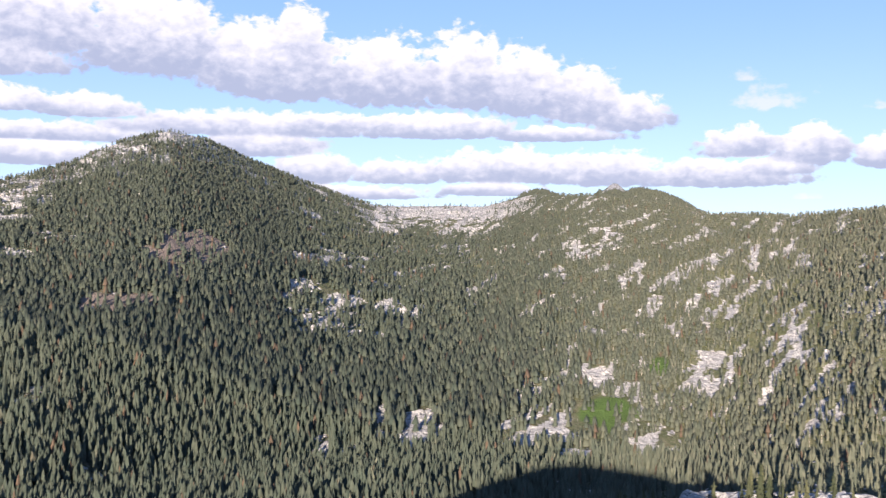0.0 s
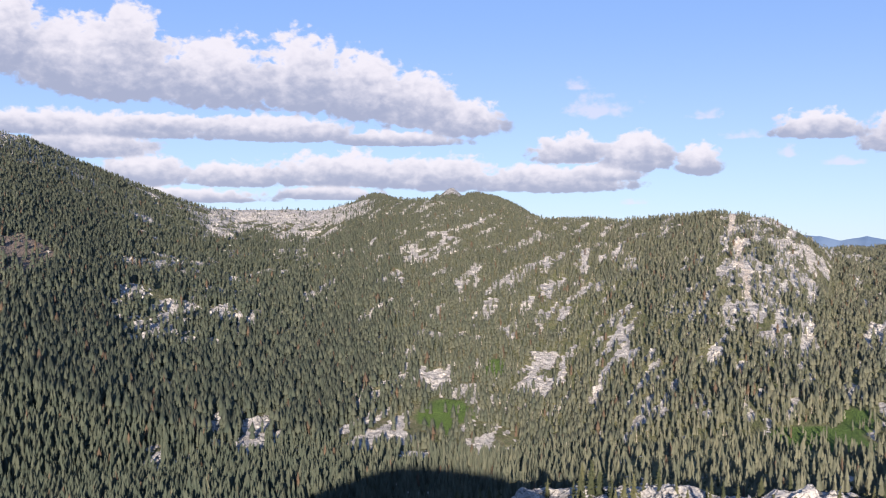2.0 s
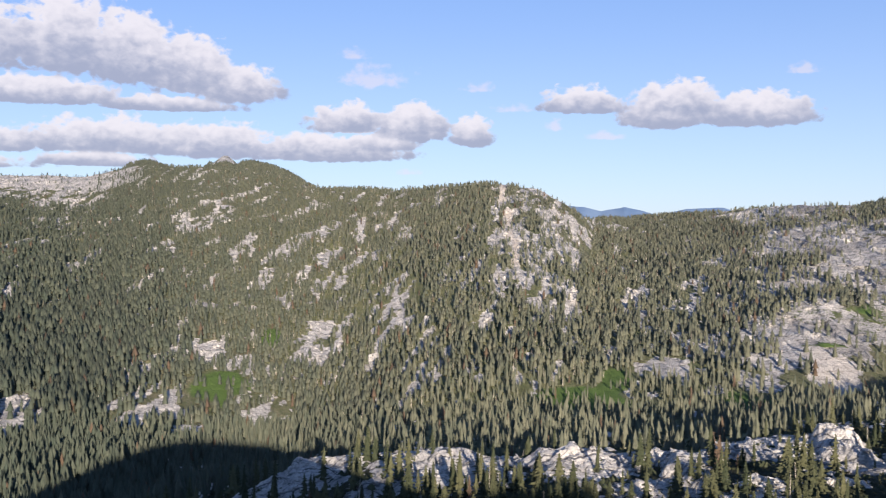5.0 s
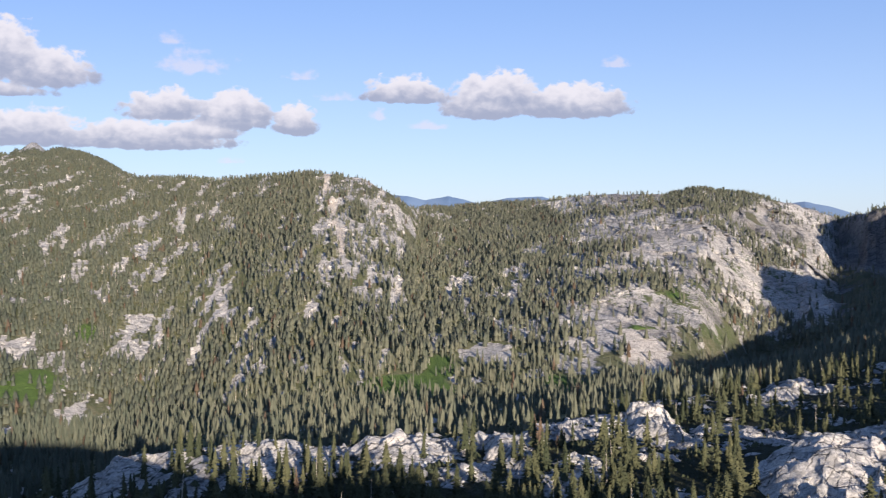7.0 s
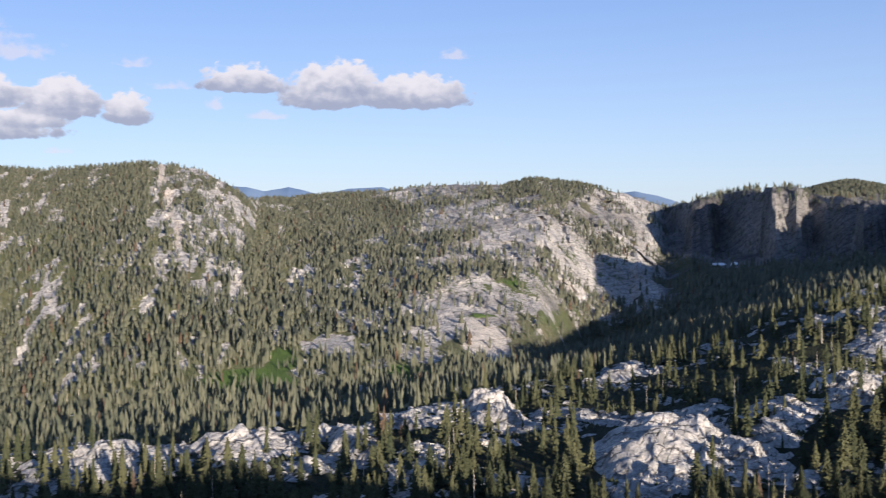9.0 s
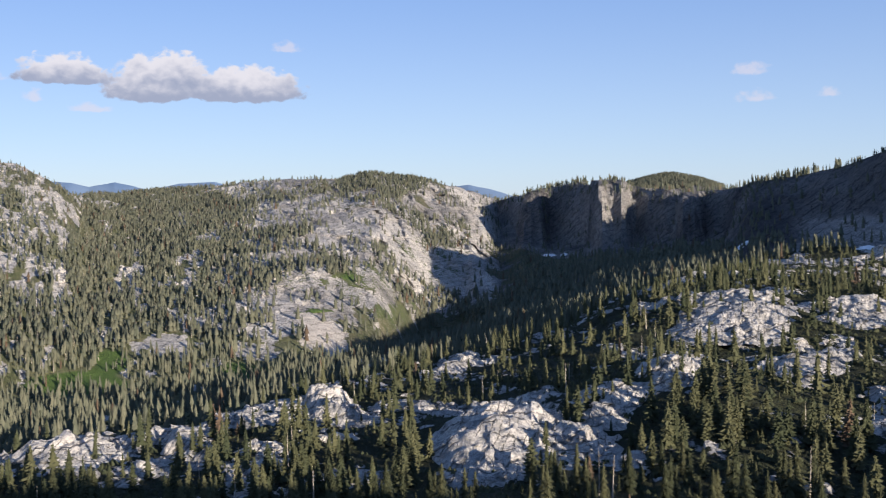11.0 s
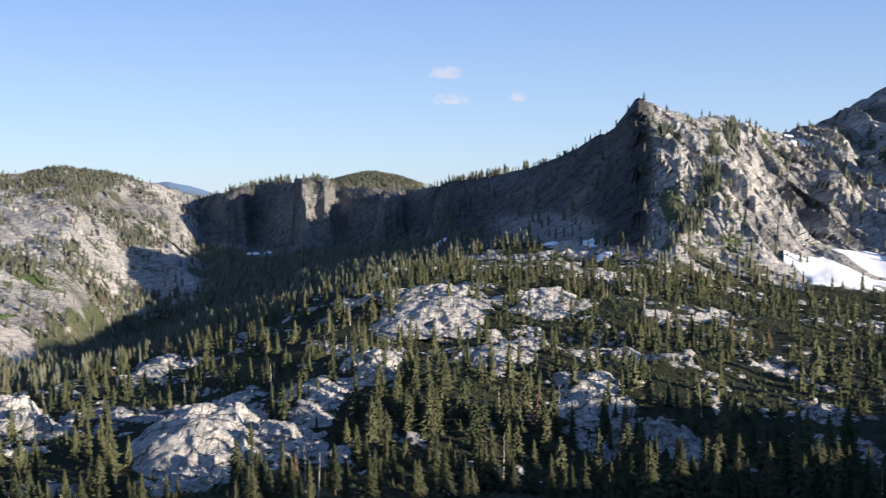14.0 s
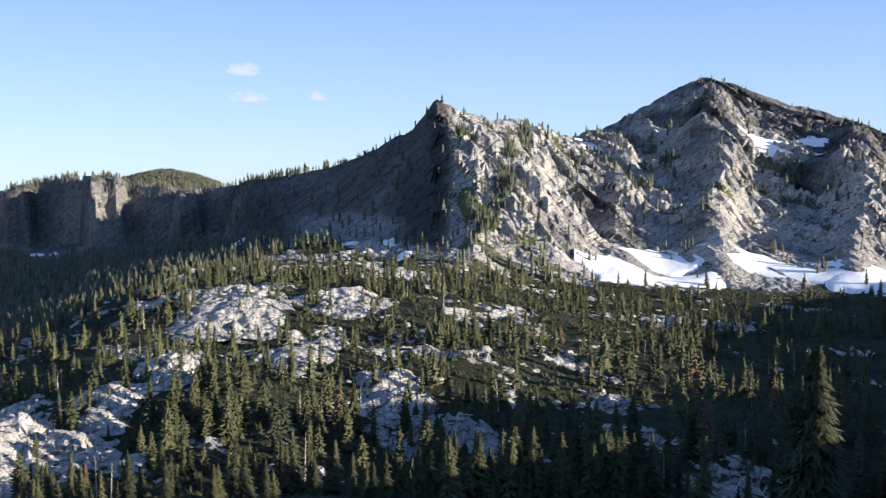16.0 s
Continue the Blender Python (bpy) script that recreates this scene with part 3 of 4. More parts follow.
ELS = np.degrees(np.arctan2(ZS, RR))
SEEN = np.maximum.accumulate(ELS, axis=1) <= ELS + 0.35


def sample(grid, az, r):
    """A grid's value at bearings in degrees and distances."""
    fi = np.clip(np.interp(az, ALPHA, np.arange(len(ALPHA))), 0, len(ALPHA) - 1.001)
    fj = np.clip(np.interp(r, RANGE, np.arange(len(RANGE))), 0, len(RANGE) - 1.001)
    i, j = fi.astype(int), fj.astype(int)
    u, v = fi - i, fj - j
    return (grid[i, j] * (1 - u) + grid[i + 1, j] * u) * (1 - v) + (grid[i, j + 1] * (1 - u) + grid[i + 1, j + 1] * u) * v


def raw_mesh(name, verts, faces_list, attrs=None, smooth_shade=True):
    """A mesh from numpy arrays: verts (n, 3) and lists of face arrays (m, k)."""
    me = bpy.data.meshes.new(name)
    me.vertices.add(len(verts))
    me.vertices.foreach_set("co", np.asarray(verts, np.float32).ravel())
    loops = np.concatenate([f.ravel() for f in faces_list])
    totals = np.concatenate([np.full(len(f), f.shape[1]) for f in faces_list])
    me.loops.add(len(loops))
    me.loops.foreach_set("vertex_index", loops.astype(np.int32))
    me.polygons.add(len(totals))
    me.polygons.foreach_set("loop_start", np.concatenate([[0], np.cumsum(totals)[:-1]]).astype(np.int32))
    me.polygons.foreach_set("use_smooth", np.full(len(totals), smooth_shade))
    me.update(calc_edges=True)
    for k, v in (attrs or {}).items():
        me.attributes.new(k, "FLOAT", "POINT").data.foreach_set("value", np.asarray(v, np.float32).ravel())
    return me


def ground_sheet():
    na, nr = Z.shape
    verts = np.stack([(RR + PUSH) * np.sin(AA), (RR + PUSH) * np.cos(AA), ZS + EYE.z], -1).reshape(-1, 3)
    idx = np.arange(na * nr).reshape(na, nr)
    a, b = idx, np.roll(idx, -1, axis=0)
    quads = np.stack([a[:, :-1], b[:, :-1], b[:, 1:], a[:, 1:]], -1).reshape(-1, 4)[:, ::-1]
    hub = len(verts)
    verts = np.vstack([verts, [[0, 0, EYE.z - 1.7]]])
    tris = np.stack([b[:, 0], a[:, 0], np.full(na, hub)], -1)[:, ::-1]
    tail = lambda g: np.append(g.ravel(), 0)
    stony = ((ROCK[:, :-1] > 0.45) & (RR[:, :-1] > 200)).ravel()
    me = raw_mesh("ground", verts, [quads, tris], {"rock": tail(ROCK), "dark": tail(DARK), "meadow": tail(meadow), "burnt": tail(burnt), "grit_unshaded": tail(beyond), "brush": tail(brush), "slide": tail(np.maximum(slide, 0.35 * scree))})
    me.polygons.foreach_set("use_smooth", np.append(~stony, np.full(na, True)))
    me.materials.append(GROUND)
    ob = new("ground", me)
    return tagged(ob, "granite mountain basin with forest soil and bare rock", "ground", kind="structure")


ground_sheet()


# ---- forest ----
def tagged_mesh(name, me, mat, parent=None):
    me.materials.append(mat)
    ob = new(name, me)
    if parent is not None:
        ob.parent = parent
    return ob


FULL = ((0.02, 0.58, 0.125), (0.25, 0.84, 0.12), (0.55, 1.0, 0.09))
SLIM = ((0.02, 0.74, 0.155), (0.4, 1.0, 0.135))


def far_tree(rs, tiers, sides):
    """A unit conifer seen from far: a full column of ragged skirts with a blunt tip, height 1."""
    verts, faces = [], []
    fat = rs.uniform(0.85, 1.2)
    for lo, hi, rad in tiers:
        k, turn = len(verts), rs.random() * 6.28
        for q in range(sides):
            out, a = fat * rad * (0.65 + 0.7 * rs.random()), turn + q * 6.2832 / sides
            verts.append((out * math.cos(a), out * math.sin(a), lo + 0.09 * rs.random()))
        verts.append((0.05 * (rs.random() - 0.5), 0.05 * (rs.random() - 0.5), hi))
        faces += [(k + q, k + (q + 1) % sides, k + sides) for q in range(sides)]
    return np.array(verts), np.array(faces)


def spray_tree(rs, whorls, arms, width, sparse=0.0, plain=False):
    """A unit conifer crown: whorls of drooping branch sprays round a thin core, height 1."""
    verts, faces = [], []
    bottom = 0.08 + 0.12 * rs.random()
    tiers, sides = (6, 6) if plain else (9, 6)
    for i in range(tiers):
        lo = bottom + (0.92 - bottom) * i / tiers
        k, turn, rad = len(verts), rs.random() * 6.28, (0.55 if plain else 0.38) * width * (1 - i / tiers) ** 0.75 + 0.012
        for q in range(sides):
            out = rad * (0.55 + 0.75 * rs.random())
            verts.append((out * math.cos(turn + q * 1.0472), out * math.sin(turn + q * 1.0472), lo - 0.02 + 0.06 * rs.random()))
        verts.append((0.02 * (rs.random() - 0.5), 0.02 * (rs.random() - 0.5), min(1.0, lo + 0.3)))
        faces += [(k + q, k + (q + 1) % sides, k + sides) for q in range(sides)]
    for i in range(whorls):
        f = i / (whorls - 0.4)
        h = bottom + (0.985 - bottom) * f
        reach = width * ((1 - f) ** 0.7) * (0.75 + 0.5 * rs.random()) + 0.012
        turn = rs.random() * 6.28
        for q in range(arms):
            if rs.random() < sparse:
                continue
            a = turn + q * 6.2832 / arms + 0.5 * (rs.random() - 0.5)
            ln = reach * (0.65 + 0.6 * rs.random())
            drop = ln * (0.05 + 0.42 * rs.random())
            ca, sa, wide = math.cos(a), math.sin(a), ln * (0.15 + 0.17 * rs.random())
            k = len(verts)
            verts += [(0, 0, h + 0.035), (ca * ln * 0.55 - sa * wide, sa * ln * 0.55 + ca * wide, h - drop * 0.75 - 0.3 * wide), (ca * ln, sa * ln, h - drop * 0.8 + 0.01),
                      (ca * ln * 0.55 + sa * wide, sa * ln * 0.55 - ca * wide, h - drop * 0.75 - 0.3 * wide), (ca * ln * 0.55, sa * ln * 0.55, h - drop * 0.25 + 0.012)]
            if plain:
                verts[-1:] = []
                faces += [(k, k + 1, k + 2), (k, k + 2, k + 3)]
                continue
            verts[k:] = []
            for f0, f1, side in ((0.0, 1.0, 0.0), (0.25, 0.6, 1.0), (0.3, 0.62, -1.0), (0.5, 0.82, 0.9), (0.52, 0.86, -0.9), (0.72, 1.0, 0.7)):
                n, w0 = len(verts), 0.16 * wide + 0.05 * ln
                x0, x1, out = ln * f0, ln * f1, side * wide * rs.uniform(0.8, 1.5)
                verts += [(ca * x0 - sa * w0, sa * x0 + ca * w0, h - drop * f0 * f0 + 0.02), (ca * x0 + sa * w0, sa * x0 - ca * w0, h - drop * f0 * f0 + 0.015), (ca * x1 - sa * out, sa * x1 + ca * out, h - drop * f1 * f1 - 0.25 * abs(out) + 0.015 * rs.random())]
                faces.append((n, n + 1, n + 2))
    return np.array(verts), np.array(faces)


def scatter(count, r0, r1, az0, az1, density):
    """Bearings and distances, even over the ground's area, thinned by the density grid."""
    az = rng.uniform(az0, az1, count)
    r = np.sqrt(rng.uniform(r0 ** 2, r1 ** 2, count))
    keep = rng.random(count) < sample(density, az, r)
    return az[keep], r[keep]


def spot(az, r, sink=0.3):
    return np.stack([r * np.sin(np.radians(az)), r * np.cos(np.radians(az)), sample(ZS, az, r) + EYE.z - sink], -1)


def stand(name, az, r, height, kinds, mat, label, category, tints=None, round_faces=False):
    """All trees of a stand, or all stones of a field, as one mesh."""
    p0 = spot(az, r)
    which = rng.integers(0, len(kinds), len(az))
    turn, fat = rng.uniform(0, 6.28, len(az)), rng.uniform(0.75, 1.25, len(az))
    tint = rng.random(len(az)) if tints is None else tints
    vs, fs, ts, n = [], [], [], 0
    for k, (v, f) in enumerate(kinds):
        m = which == k
        c, q = np.cos(turn[m])[:, None], np.sin(turn[m])[:, None]
        h, wide = height[m][:, None], (height[m] * fat[m])[:, None]
        p = np.stack([p0[m, 0][:, None] + wide * (v[:, 0] * c - v[:, 1] * q), p0[m, 1][:, None] + wide * (v[:, 0] * q + v[:, 1] * c), p0[m, 2][:, None] + h * v[:, 2]], -1)
        fs.append((f[None] + (n + np.arange(m.sum()) * len(v))[:, None, None]).reshape(-1, 3))
        vs.append(p.reshape(-1, 3))
        ts.append(np.repeat(tint[m], len(v)))
        n += m.sum() * len(v)
    me = raw_mesh(name, np.vstack(vs), [np.vstack(fs)], {"tint": np.concatenate(ts)}, round_faces)
    return tagged(tagged_mesh(name, me, mat), label, category, kind="stuff")


rs = random.Random(3)
FAR_KINDS = [far_tree(rs, SLIM, 5) for _ in range(12)]
VALLEY_KINDS = [far_tree(rs, FULL, 5) for _ in range(8)]
MID_KINDS = [spray_tree(rs, 11, 4, 0.155 + 0.014 * (i % 5), 0.15, True) for i in range(10)]
FINE_KINDS = [spray_tree(rs, 19, 8, 0.155 + 0.018 * (i % 4), 0.15, True) for i in range(10)]
thick = np.clip(1.0 - 0.7 * ROCK, 0, 1) * (1 - 0.82 * meadow) * (1 - 0.88 * burnt * region(-60, -30) - 0.6 * burnt * region(-29, 0)) * (1 - 0.25 * region(-40, 2)) * (1 - 0.45 * region(-26, 5)) * (1 - 0.35 * region(1, 22) * (UPHILL < 0.5)) * (1 - (0.7 - 0.2 * region(23, 36)) * region(12, 40) * (UPHILL < 0.85) * (RR > BR + 60)) * (1 - 0.5 * region(-14, 30) * near)
clump = patch_field([(48.8, 0.9, 0.5, 1.9), (49.8, 2.6, 0.3, 0.9), (46.4, 2.9, 0.3, 0.7), (47.8, -1.8, 0.6, 0.5), (57.6, 1.0, 0.4, 0.6), (63.5, 0.6, 0.5, 0.5)], 0.9)
cliff = far * region(36, 90)
grove = smooth(fbm(XX, YY, 70, 3), 0.0, 0.35)
thick = thick * (1 - 0.9 * cliff) * (1 - 0.75 * bare) * (1 - 0.8 * scree) * (1 - 0.9 * slide) * (1 - 0.35 * far * region(20, 35)) * (1 - 0.7 * far * region(20.5, 35) * smooth(UPHILL, 0.4, 0.6) * (UPHILL < 0.97)) * (1 - 0.6 * far * region(53, 90)) * (1 - region(52.5, 90) * (UPHILL < 0.3) * (RR > FR * 0.93)) * (1 - 0.5 * far * region(-39, -28) * smooth(UPHILL, 0.15, 0.35))
wall_wood = far * region(7.5, 21)
thick = thick * (1 - wall_wood) + wall_wood * (0.36 * smooth(fbm(XX, YY, 70, 3), 0.1, 0.4) * (UPHILL > 0.05) + 0.02)
thick = thick * (1 - 0.75 * far * region(-35, -26) * smooth(UPHILL, 0.78, 0.86))
thick = np.maximum(thick, 0.75 * clump) * (1 - 0.8 * region(26, 50) * near)
top_wood = far * region(12.2, 17.5, 0.5) * smooth(UPHILL, 0.72, 0.8)
thick = np.maximum(thick, 0.14 * cliff * (1 - 0.7 * wall_face) * grove * smooth(fbm(XX, YY, 30, 2), -0.1, 0.2))
thick = np.maximum(thick, 0.8 * top_wood * (fbm(XX, YY, 60, 2) > -0.25))
woods = np.maximum(np.maximum(far, 1 - bench), region(-90, -21, 2.0) * (RR > 380))
thick = np.maximum(thick, 0.6 * (RR > 2400) * region(26, 34))
FAR_DENSITY = thick * (1 - 0.25 * region(-14, 14, 3.0) * (1 - smooth(RR, 900, 1000))) * woods * ((RR < CR + 50) | ((RR > 2400) & (EL0 > 0.3))) * SEEN * (np.hypot((DEG + 21.6) / 0.8, (RR - 2690) / 160) > 1)
fa, fr = scatter(830000, 380, 3000, -58, 72, FAR_DENSITY)
slope_at = sample(UPHILL, fa, fr)
tall_far = rng.uniform(0.55, 1.15, len(fa)) * np.interp(slope_at, [0, 0.3, 0.7, 1], [14.6, 12.0, 10.0, 7.5]) * np.where(fr > 2400, 1.7, np.where(fr < 900, 0.82, 1.0)) * (1 + 0.35 * (1 - smooth(fa, -30, -20)) * (1 - smooth(slope_at, 0.3, 0.6)))
mood = rng.random(len(fa))
eastward = smooth(fa, -36, -6)
leaf = np.where(mood > 0.975, mood, (0.3 + 0.3 * eastward) * mood + 0.36 * eastward + 0.14 * (1 - eastward) * slope_at)  # darker in the west, there a little lighter with height
low = fr < 900
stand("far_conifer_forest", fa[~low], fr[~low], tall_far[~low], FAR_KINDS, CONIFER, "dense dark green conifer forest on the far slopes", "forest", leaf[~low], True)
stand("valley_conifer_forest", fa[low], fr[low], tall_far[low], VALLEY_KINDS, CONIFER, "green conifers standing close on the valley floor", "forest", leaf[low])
# a fringe of conifers on the crest of the eastern ridge
ea_ = rng.uniform(20.6, 43.5, 420)
er_ = curve(CREST_WEST + CREST_EAST + CREST_FAR_EAST, 1, ea_)
er_ = np.where(ea_ < 34, curve(BLUFF, 1, ea_) + rng.uniform(2, 50, len(ea_)), er_ + rng.uniform(-18, 6, len(ea_)))
grown = rng.random(len(ea_)) < np.where(ea_ < 40, 0.12 + 0.88 * smooth(vnoise(ea_ * 1.1, ea_ * 0 + 4.4), 0.42, 0.58), 0.3)
stand("ridge_conifer_fringe", ea_[grown], er_[grown], rng.uniform(4.0, 9.0, grown.sum()) * np.where(ea_[grown] < 39, 1.35, 0.8), VALLEY_KINDS, CONIFER, "dark conifers along the crest of the shaded ridge", "forest")
# conifers in the clefts of the eastern peak
ca_, cr_ = scatter(60000, 740, 1320, 45, 66, clump * far)
ca_, cr_ = ca_[:700], cr_[:700]
stand("cliff_conifers", ca_, cr_, rng.uniform(5, 11, len(ca_)), VALLEY_KINDS, CONIFER, "dark green conifers growing in clefts of the cliff", "forest", rng.random(len(ca_)) * 0.5)
# bleached dead trunks among the living trees of the far slopes
ga_, gr_ = scatter(90000, 850, 1900, -30, 14, FAR_DENSITY * (0.15 + 0.85 * brush))
SPIKES = [(np.array([(0.025, 0, 0), (-0.012, 0.02, 0), (-0.012, -0.02, 0), (0.01 * q, 0, 1.0)]), np.array([(0, 1, 3), (1, 2, 3), (2, 0, 3)])) for q in (-2, 1, 3)]
keep_ = rng.random(len(ga_)) < 0.16
stand("far_dead_trees", ga_[keep_], gr_[keep_], rng.uniform(6, 12, keep_.sum()), SPIKES, DEADWOOD, "bleached dead trunks scattered through the far forest", "dead trees")

OUTCROPS = [
    (20.5, -14.0, 4.4, 33, 13.0), (11.3, -11.8, 1.8, 26, 6.0), (3.7, -12.4, 1.8, 22, 5.0), (37.8, -9.0, 3.0, 24, 4.0), (34.6, -6.2, 3.6, 40, 3.8),
    (42.6, -11.2, 2.2, 24, 3.0), (44.0, -13.2, 1.2, 10, 4.0), (46.2, -13.0, 1.5, 10, 4.0), (-9.8, -12.3, 4.4, 26, 3.6), (-3.0, -12.8, 3.4, 22, 3.6),
    (18.8, -8.5, 2.0, 26, 4.0), (27.0, -11.4, 2.2, 20, 2.6), (-17.0, -13.0, 2.8, 24, 3.4), (25.6, -13.6, 1.8, 16, 2.6), (30.5, -9.6, 1.6, 18, 3.4), (40.0, -6.4, 2.4, 26, 3.6),
]
open_rock = np.zeros_like(Z)
for a, e, ha, dep, lf in OUTCROPS:
    open_rock = np.maximum(open_rock, near * (np.hypot((DEG - a) / (ha * 0.8), (EL0 - e + 0.8) / (0.8 + 0.14 * lf)) + 0.4 * fbm(XX, YY, 15, 2) < 1))
NEAR_DENSITY = np.clip(1.0 - 0.78 * ROCK, 0, 1) * (1 - woods) * (1 - meadow) * np.clip(0.66 + 0.9 * fbm(XX, YY, 40, 3) - 0.34 * region(50, 90) - 0.1 * region(24, 48) + 0.35 * (1 - smooth(RR, 285, 320)), 0.05, 1) * (1 + 0.25 * region(-24, 12)) * (1 - 0.15 * region(14, 30)) * (1 - (0.4 + 0.2 * region(23, 42)) * smooth(RR, BR, BR + 60)) * (1 - 0.9 * open_rock * region(15, 24) - 0.6 * open_rock * (1 - region(15, 24))) * (SEEN | (RR < 330))
na_, nr_ = scatter(36000, 228, 1000, -58, 72, NEAR_DENSITY)
order = np.argsort(nr_ + 60 * np.abs(na_ - 30) / 90)
na_, nr_ = na_[order], nr_[order]
tall_near = rng.uniform(0.28, 1.05, len(na_)) ** 1.5 * 13.8 * (1 + 0.12 * smooth(na_, 27, 31) * (1 - smooth(na_, 48, 52)) * (1 - smooth(nr_, 320, 380)) + 0.5 * smooth(na_, 46, 54) * (1 - smooth(nr_, 400, 540)) * rng.random(len(na_)))
NEAREST = 290
FINE = NEAREST + 1000
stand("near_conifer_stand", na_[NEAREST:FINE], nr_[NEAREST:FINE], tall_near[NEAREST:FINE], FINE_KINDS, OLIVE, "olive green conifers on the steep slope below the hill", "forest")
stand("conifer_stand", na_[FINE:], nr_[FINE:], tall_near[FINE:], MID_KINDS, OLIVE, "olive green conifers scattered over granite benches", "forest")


def bush_shape(rs):
    """A low ragged clump of shrub, height 1."""
    verts, faces = [], []
    for _ in range(3):
        k, x, y, turn, high = len(verts), rs.uniform(-0.7, 0.7), rs.uniform(-0.7, 0.7), rs.random() * 6.28, rs.uniform(0.55, 1.0)
        for q in range(5):
            out = rs.uniform(0.35, 0.75)
            verts.append((x + out * math.cos(turn + q * 1.2566), y + out * math.sin(turn + q * 1.2566), rs.uniform(-0.05, 0.3)))
        verts.append((x, y, high))
        faces += [(k + q, k + (q + 1) % 5, k + 5) for q in range(5)]
    return np.array(verts), np.array(faces)


BUSHES = [bush_shape(rs) for _ in range(8)]
ua_, ur_ = scatter(17000, 235, 820, -24, 72, (1 - 0.85 * ROCK) * near * SEEN * (0.25 + 0.75 * (RR < BR + 190)))
stand("mountain_shrubs", ua_, ur_, rng.uniform(0.5, 1.0, len(ua_)) ** 2 * 2.6, BUSHES, OLIVE, "low dark green shrubs covering the ground between conifers", "shrubs", rng.random(len(ua_)) * 0.5)


# unseen conifers on the hill's crest, behind the eye, added to cast shadows
hx = np.concatenate([rng.uniform(440, 760, 56), rng.uniform(-90, 15, 22), rng.uniform(70, 118, 18)])
hy = np.concatenate([rng.uniform(-70, 10, 56), rng.uniform(-50, -18, 22), rng.uniform(-22, 0, 18)])
hill_tall = np.concatenate([rng.uniform(8, 17, 56), rng.uniform(3, 5.5, 22), rng.uniform(4, 8, 18)])
stand("hilltop_shadow_conifers", np.degrees(np.arctan2(hx, hy)), np.hypot(hx, hy), hill_tall, MID_KINDS, OLIVE, "unseen olive green conifers added on the hill crest to cast shadows", "forest")


def conifer(crown_mesh, trunk_mesh, mat, label):
    tree = new("conifer_tree")
    tagged(tree, label, "tree", "conifers on the near slope")
    for nm, me in (("trunk", trunk_mesh), ("crown", crown_mesh)):
        ob = new(nm, me)
        ob.parent = tree
    return tree


def trunk_shape(name, radius, mat, height=0.96, lean=0.0):
    verts, faces, sides, rings = [], [], 7, 5
    for i in range(rings):
        f = i / (rings - 1)
        q = radius * (1 - 0.93 * f) * (1.35 if i == 0 else 1.0)
        for k in range(sides):
            a = k * 6.2832 / sides
            verts.append((q * math.cos(a) + lean * f * f, q * math.sin(a), height * f))
    for i in range(rings - 1):
        for k in range(sides):
            faces.append((i * sides + k, i * sides + (k + 1) % sides, (i + 1) * sides + (k + 1) % sides, (i + 1) * sides + k))
    me = raw_mesh(name, np.array(verts), [np.array(faces)])
    me.materials.append(mat)
    return me


TREE_LABELS = ["olive green conifer with a full pointed crown on granite", "sparse conifer with drooping branches on a rocky slope"]
TREES = []
trunk_me = trunk_shape("trunk", 0.016, BARK)
for i in range(10):
    v, f = spray_tree(rs, 24, 10, 0.16 + 0.025 * (i % 3), 0.12 if i < 5 else 0.4)
    me = raw_mesh("crown", v, [f], {"tint": np.full(len(v), rs.random() * 0.95)}, False)
    me.materials.append(OLIVE)
    TREES.append(conifer(me, trunk_me, OLIVE, TREE_LABELS[i // 5]))
places = spot(na_[:NEAREST], nr_[:NEAREST])
for i, (x, y, z) in enumerate(places):
    source, h = TREES[i % 10], max(5.0, float(tall_near[i]))
    source.scale = (h * rs.uniform(0.85, 1.2), h * rs.uniform(0.85, 1.2), h) if i >= 10 else source.scale
    m = pose(x, y, z, rs.uniform(-2, 2), rs.uniform(-2, 2), rs.uniform(0, 360))
    if i < 10:
        continue
    copy_thing(source, m)
big_x, big_y, big_z = spot(np.array([65.4]), np.array([172.0]))[0]
v, f = spray_tree(rs, 52, 16, 0.17, 0.12)
me = raw_mesh("crown", v, [f], {"tint": np.full(len(v), 0.25)}, False)
me.materials.append(OLIVE)
giant = conifer(me, trunk_me, OLIVE, "tall dark conifer with long drooping branches")
giant.scale, giant.location = (31, 31, 33), (big_x, big_y, big_z)
for i, source in enumerate(TREES):
    x, y, z = places[i]
    source.scale = (11, 11, 11)
    source.location = (x, y, z)


# ---- snow, rock ----
def hit(az, el, near_side=False):
    """The distance at which the ground shows at a bearing and angle."""
    col = sample(ELS, np.full(len(RANGE), float(az)), RANGE)
    lo = 200 if near_side else float(curve(BROW, 1, az)) + 20
    far_end = float(curve(BROW, 1, az)) + (5 if near_side else 9999)
    ok = np.where((RANGE > lo) & (RANGE < far_end) & (col >= el))[0]
    return float(RANGE[ok[0]]) if len(ok) else (far_end - 25 if near_side else 0.0)


SMOOTHED = blur(blur(ZS, 4, 0), 6, 1)


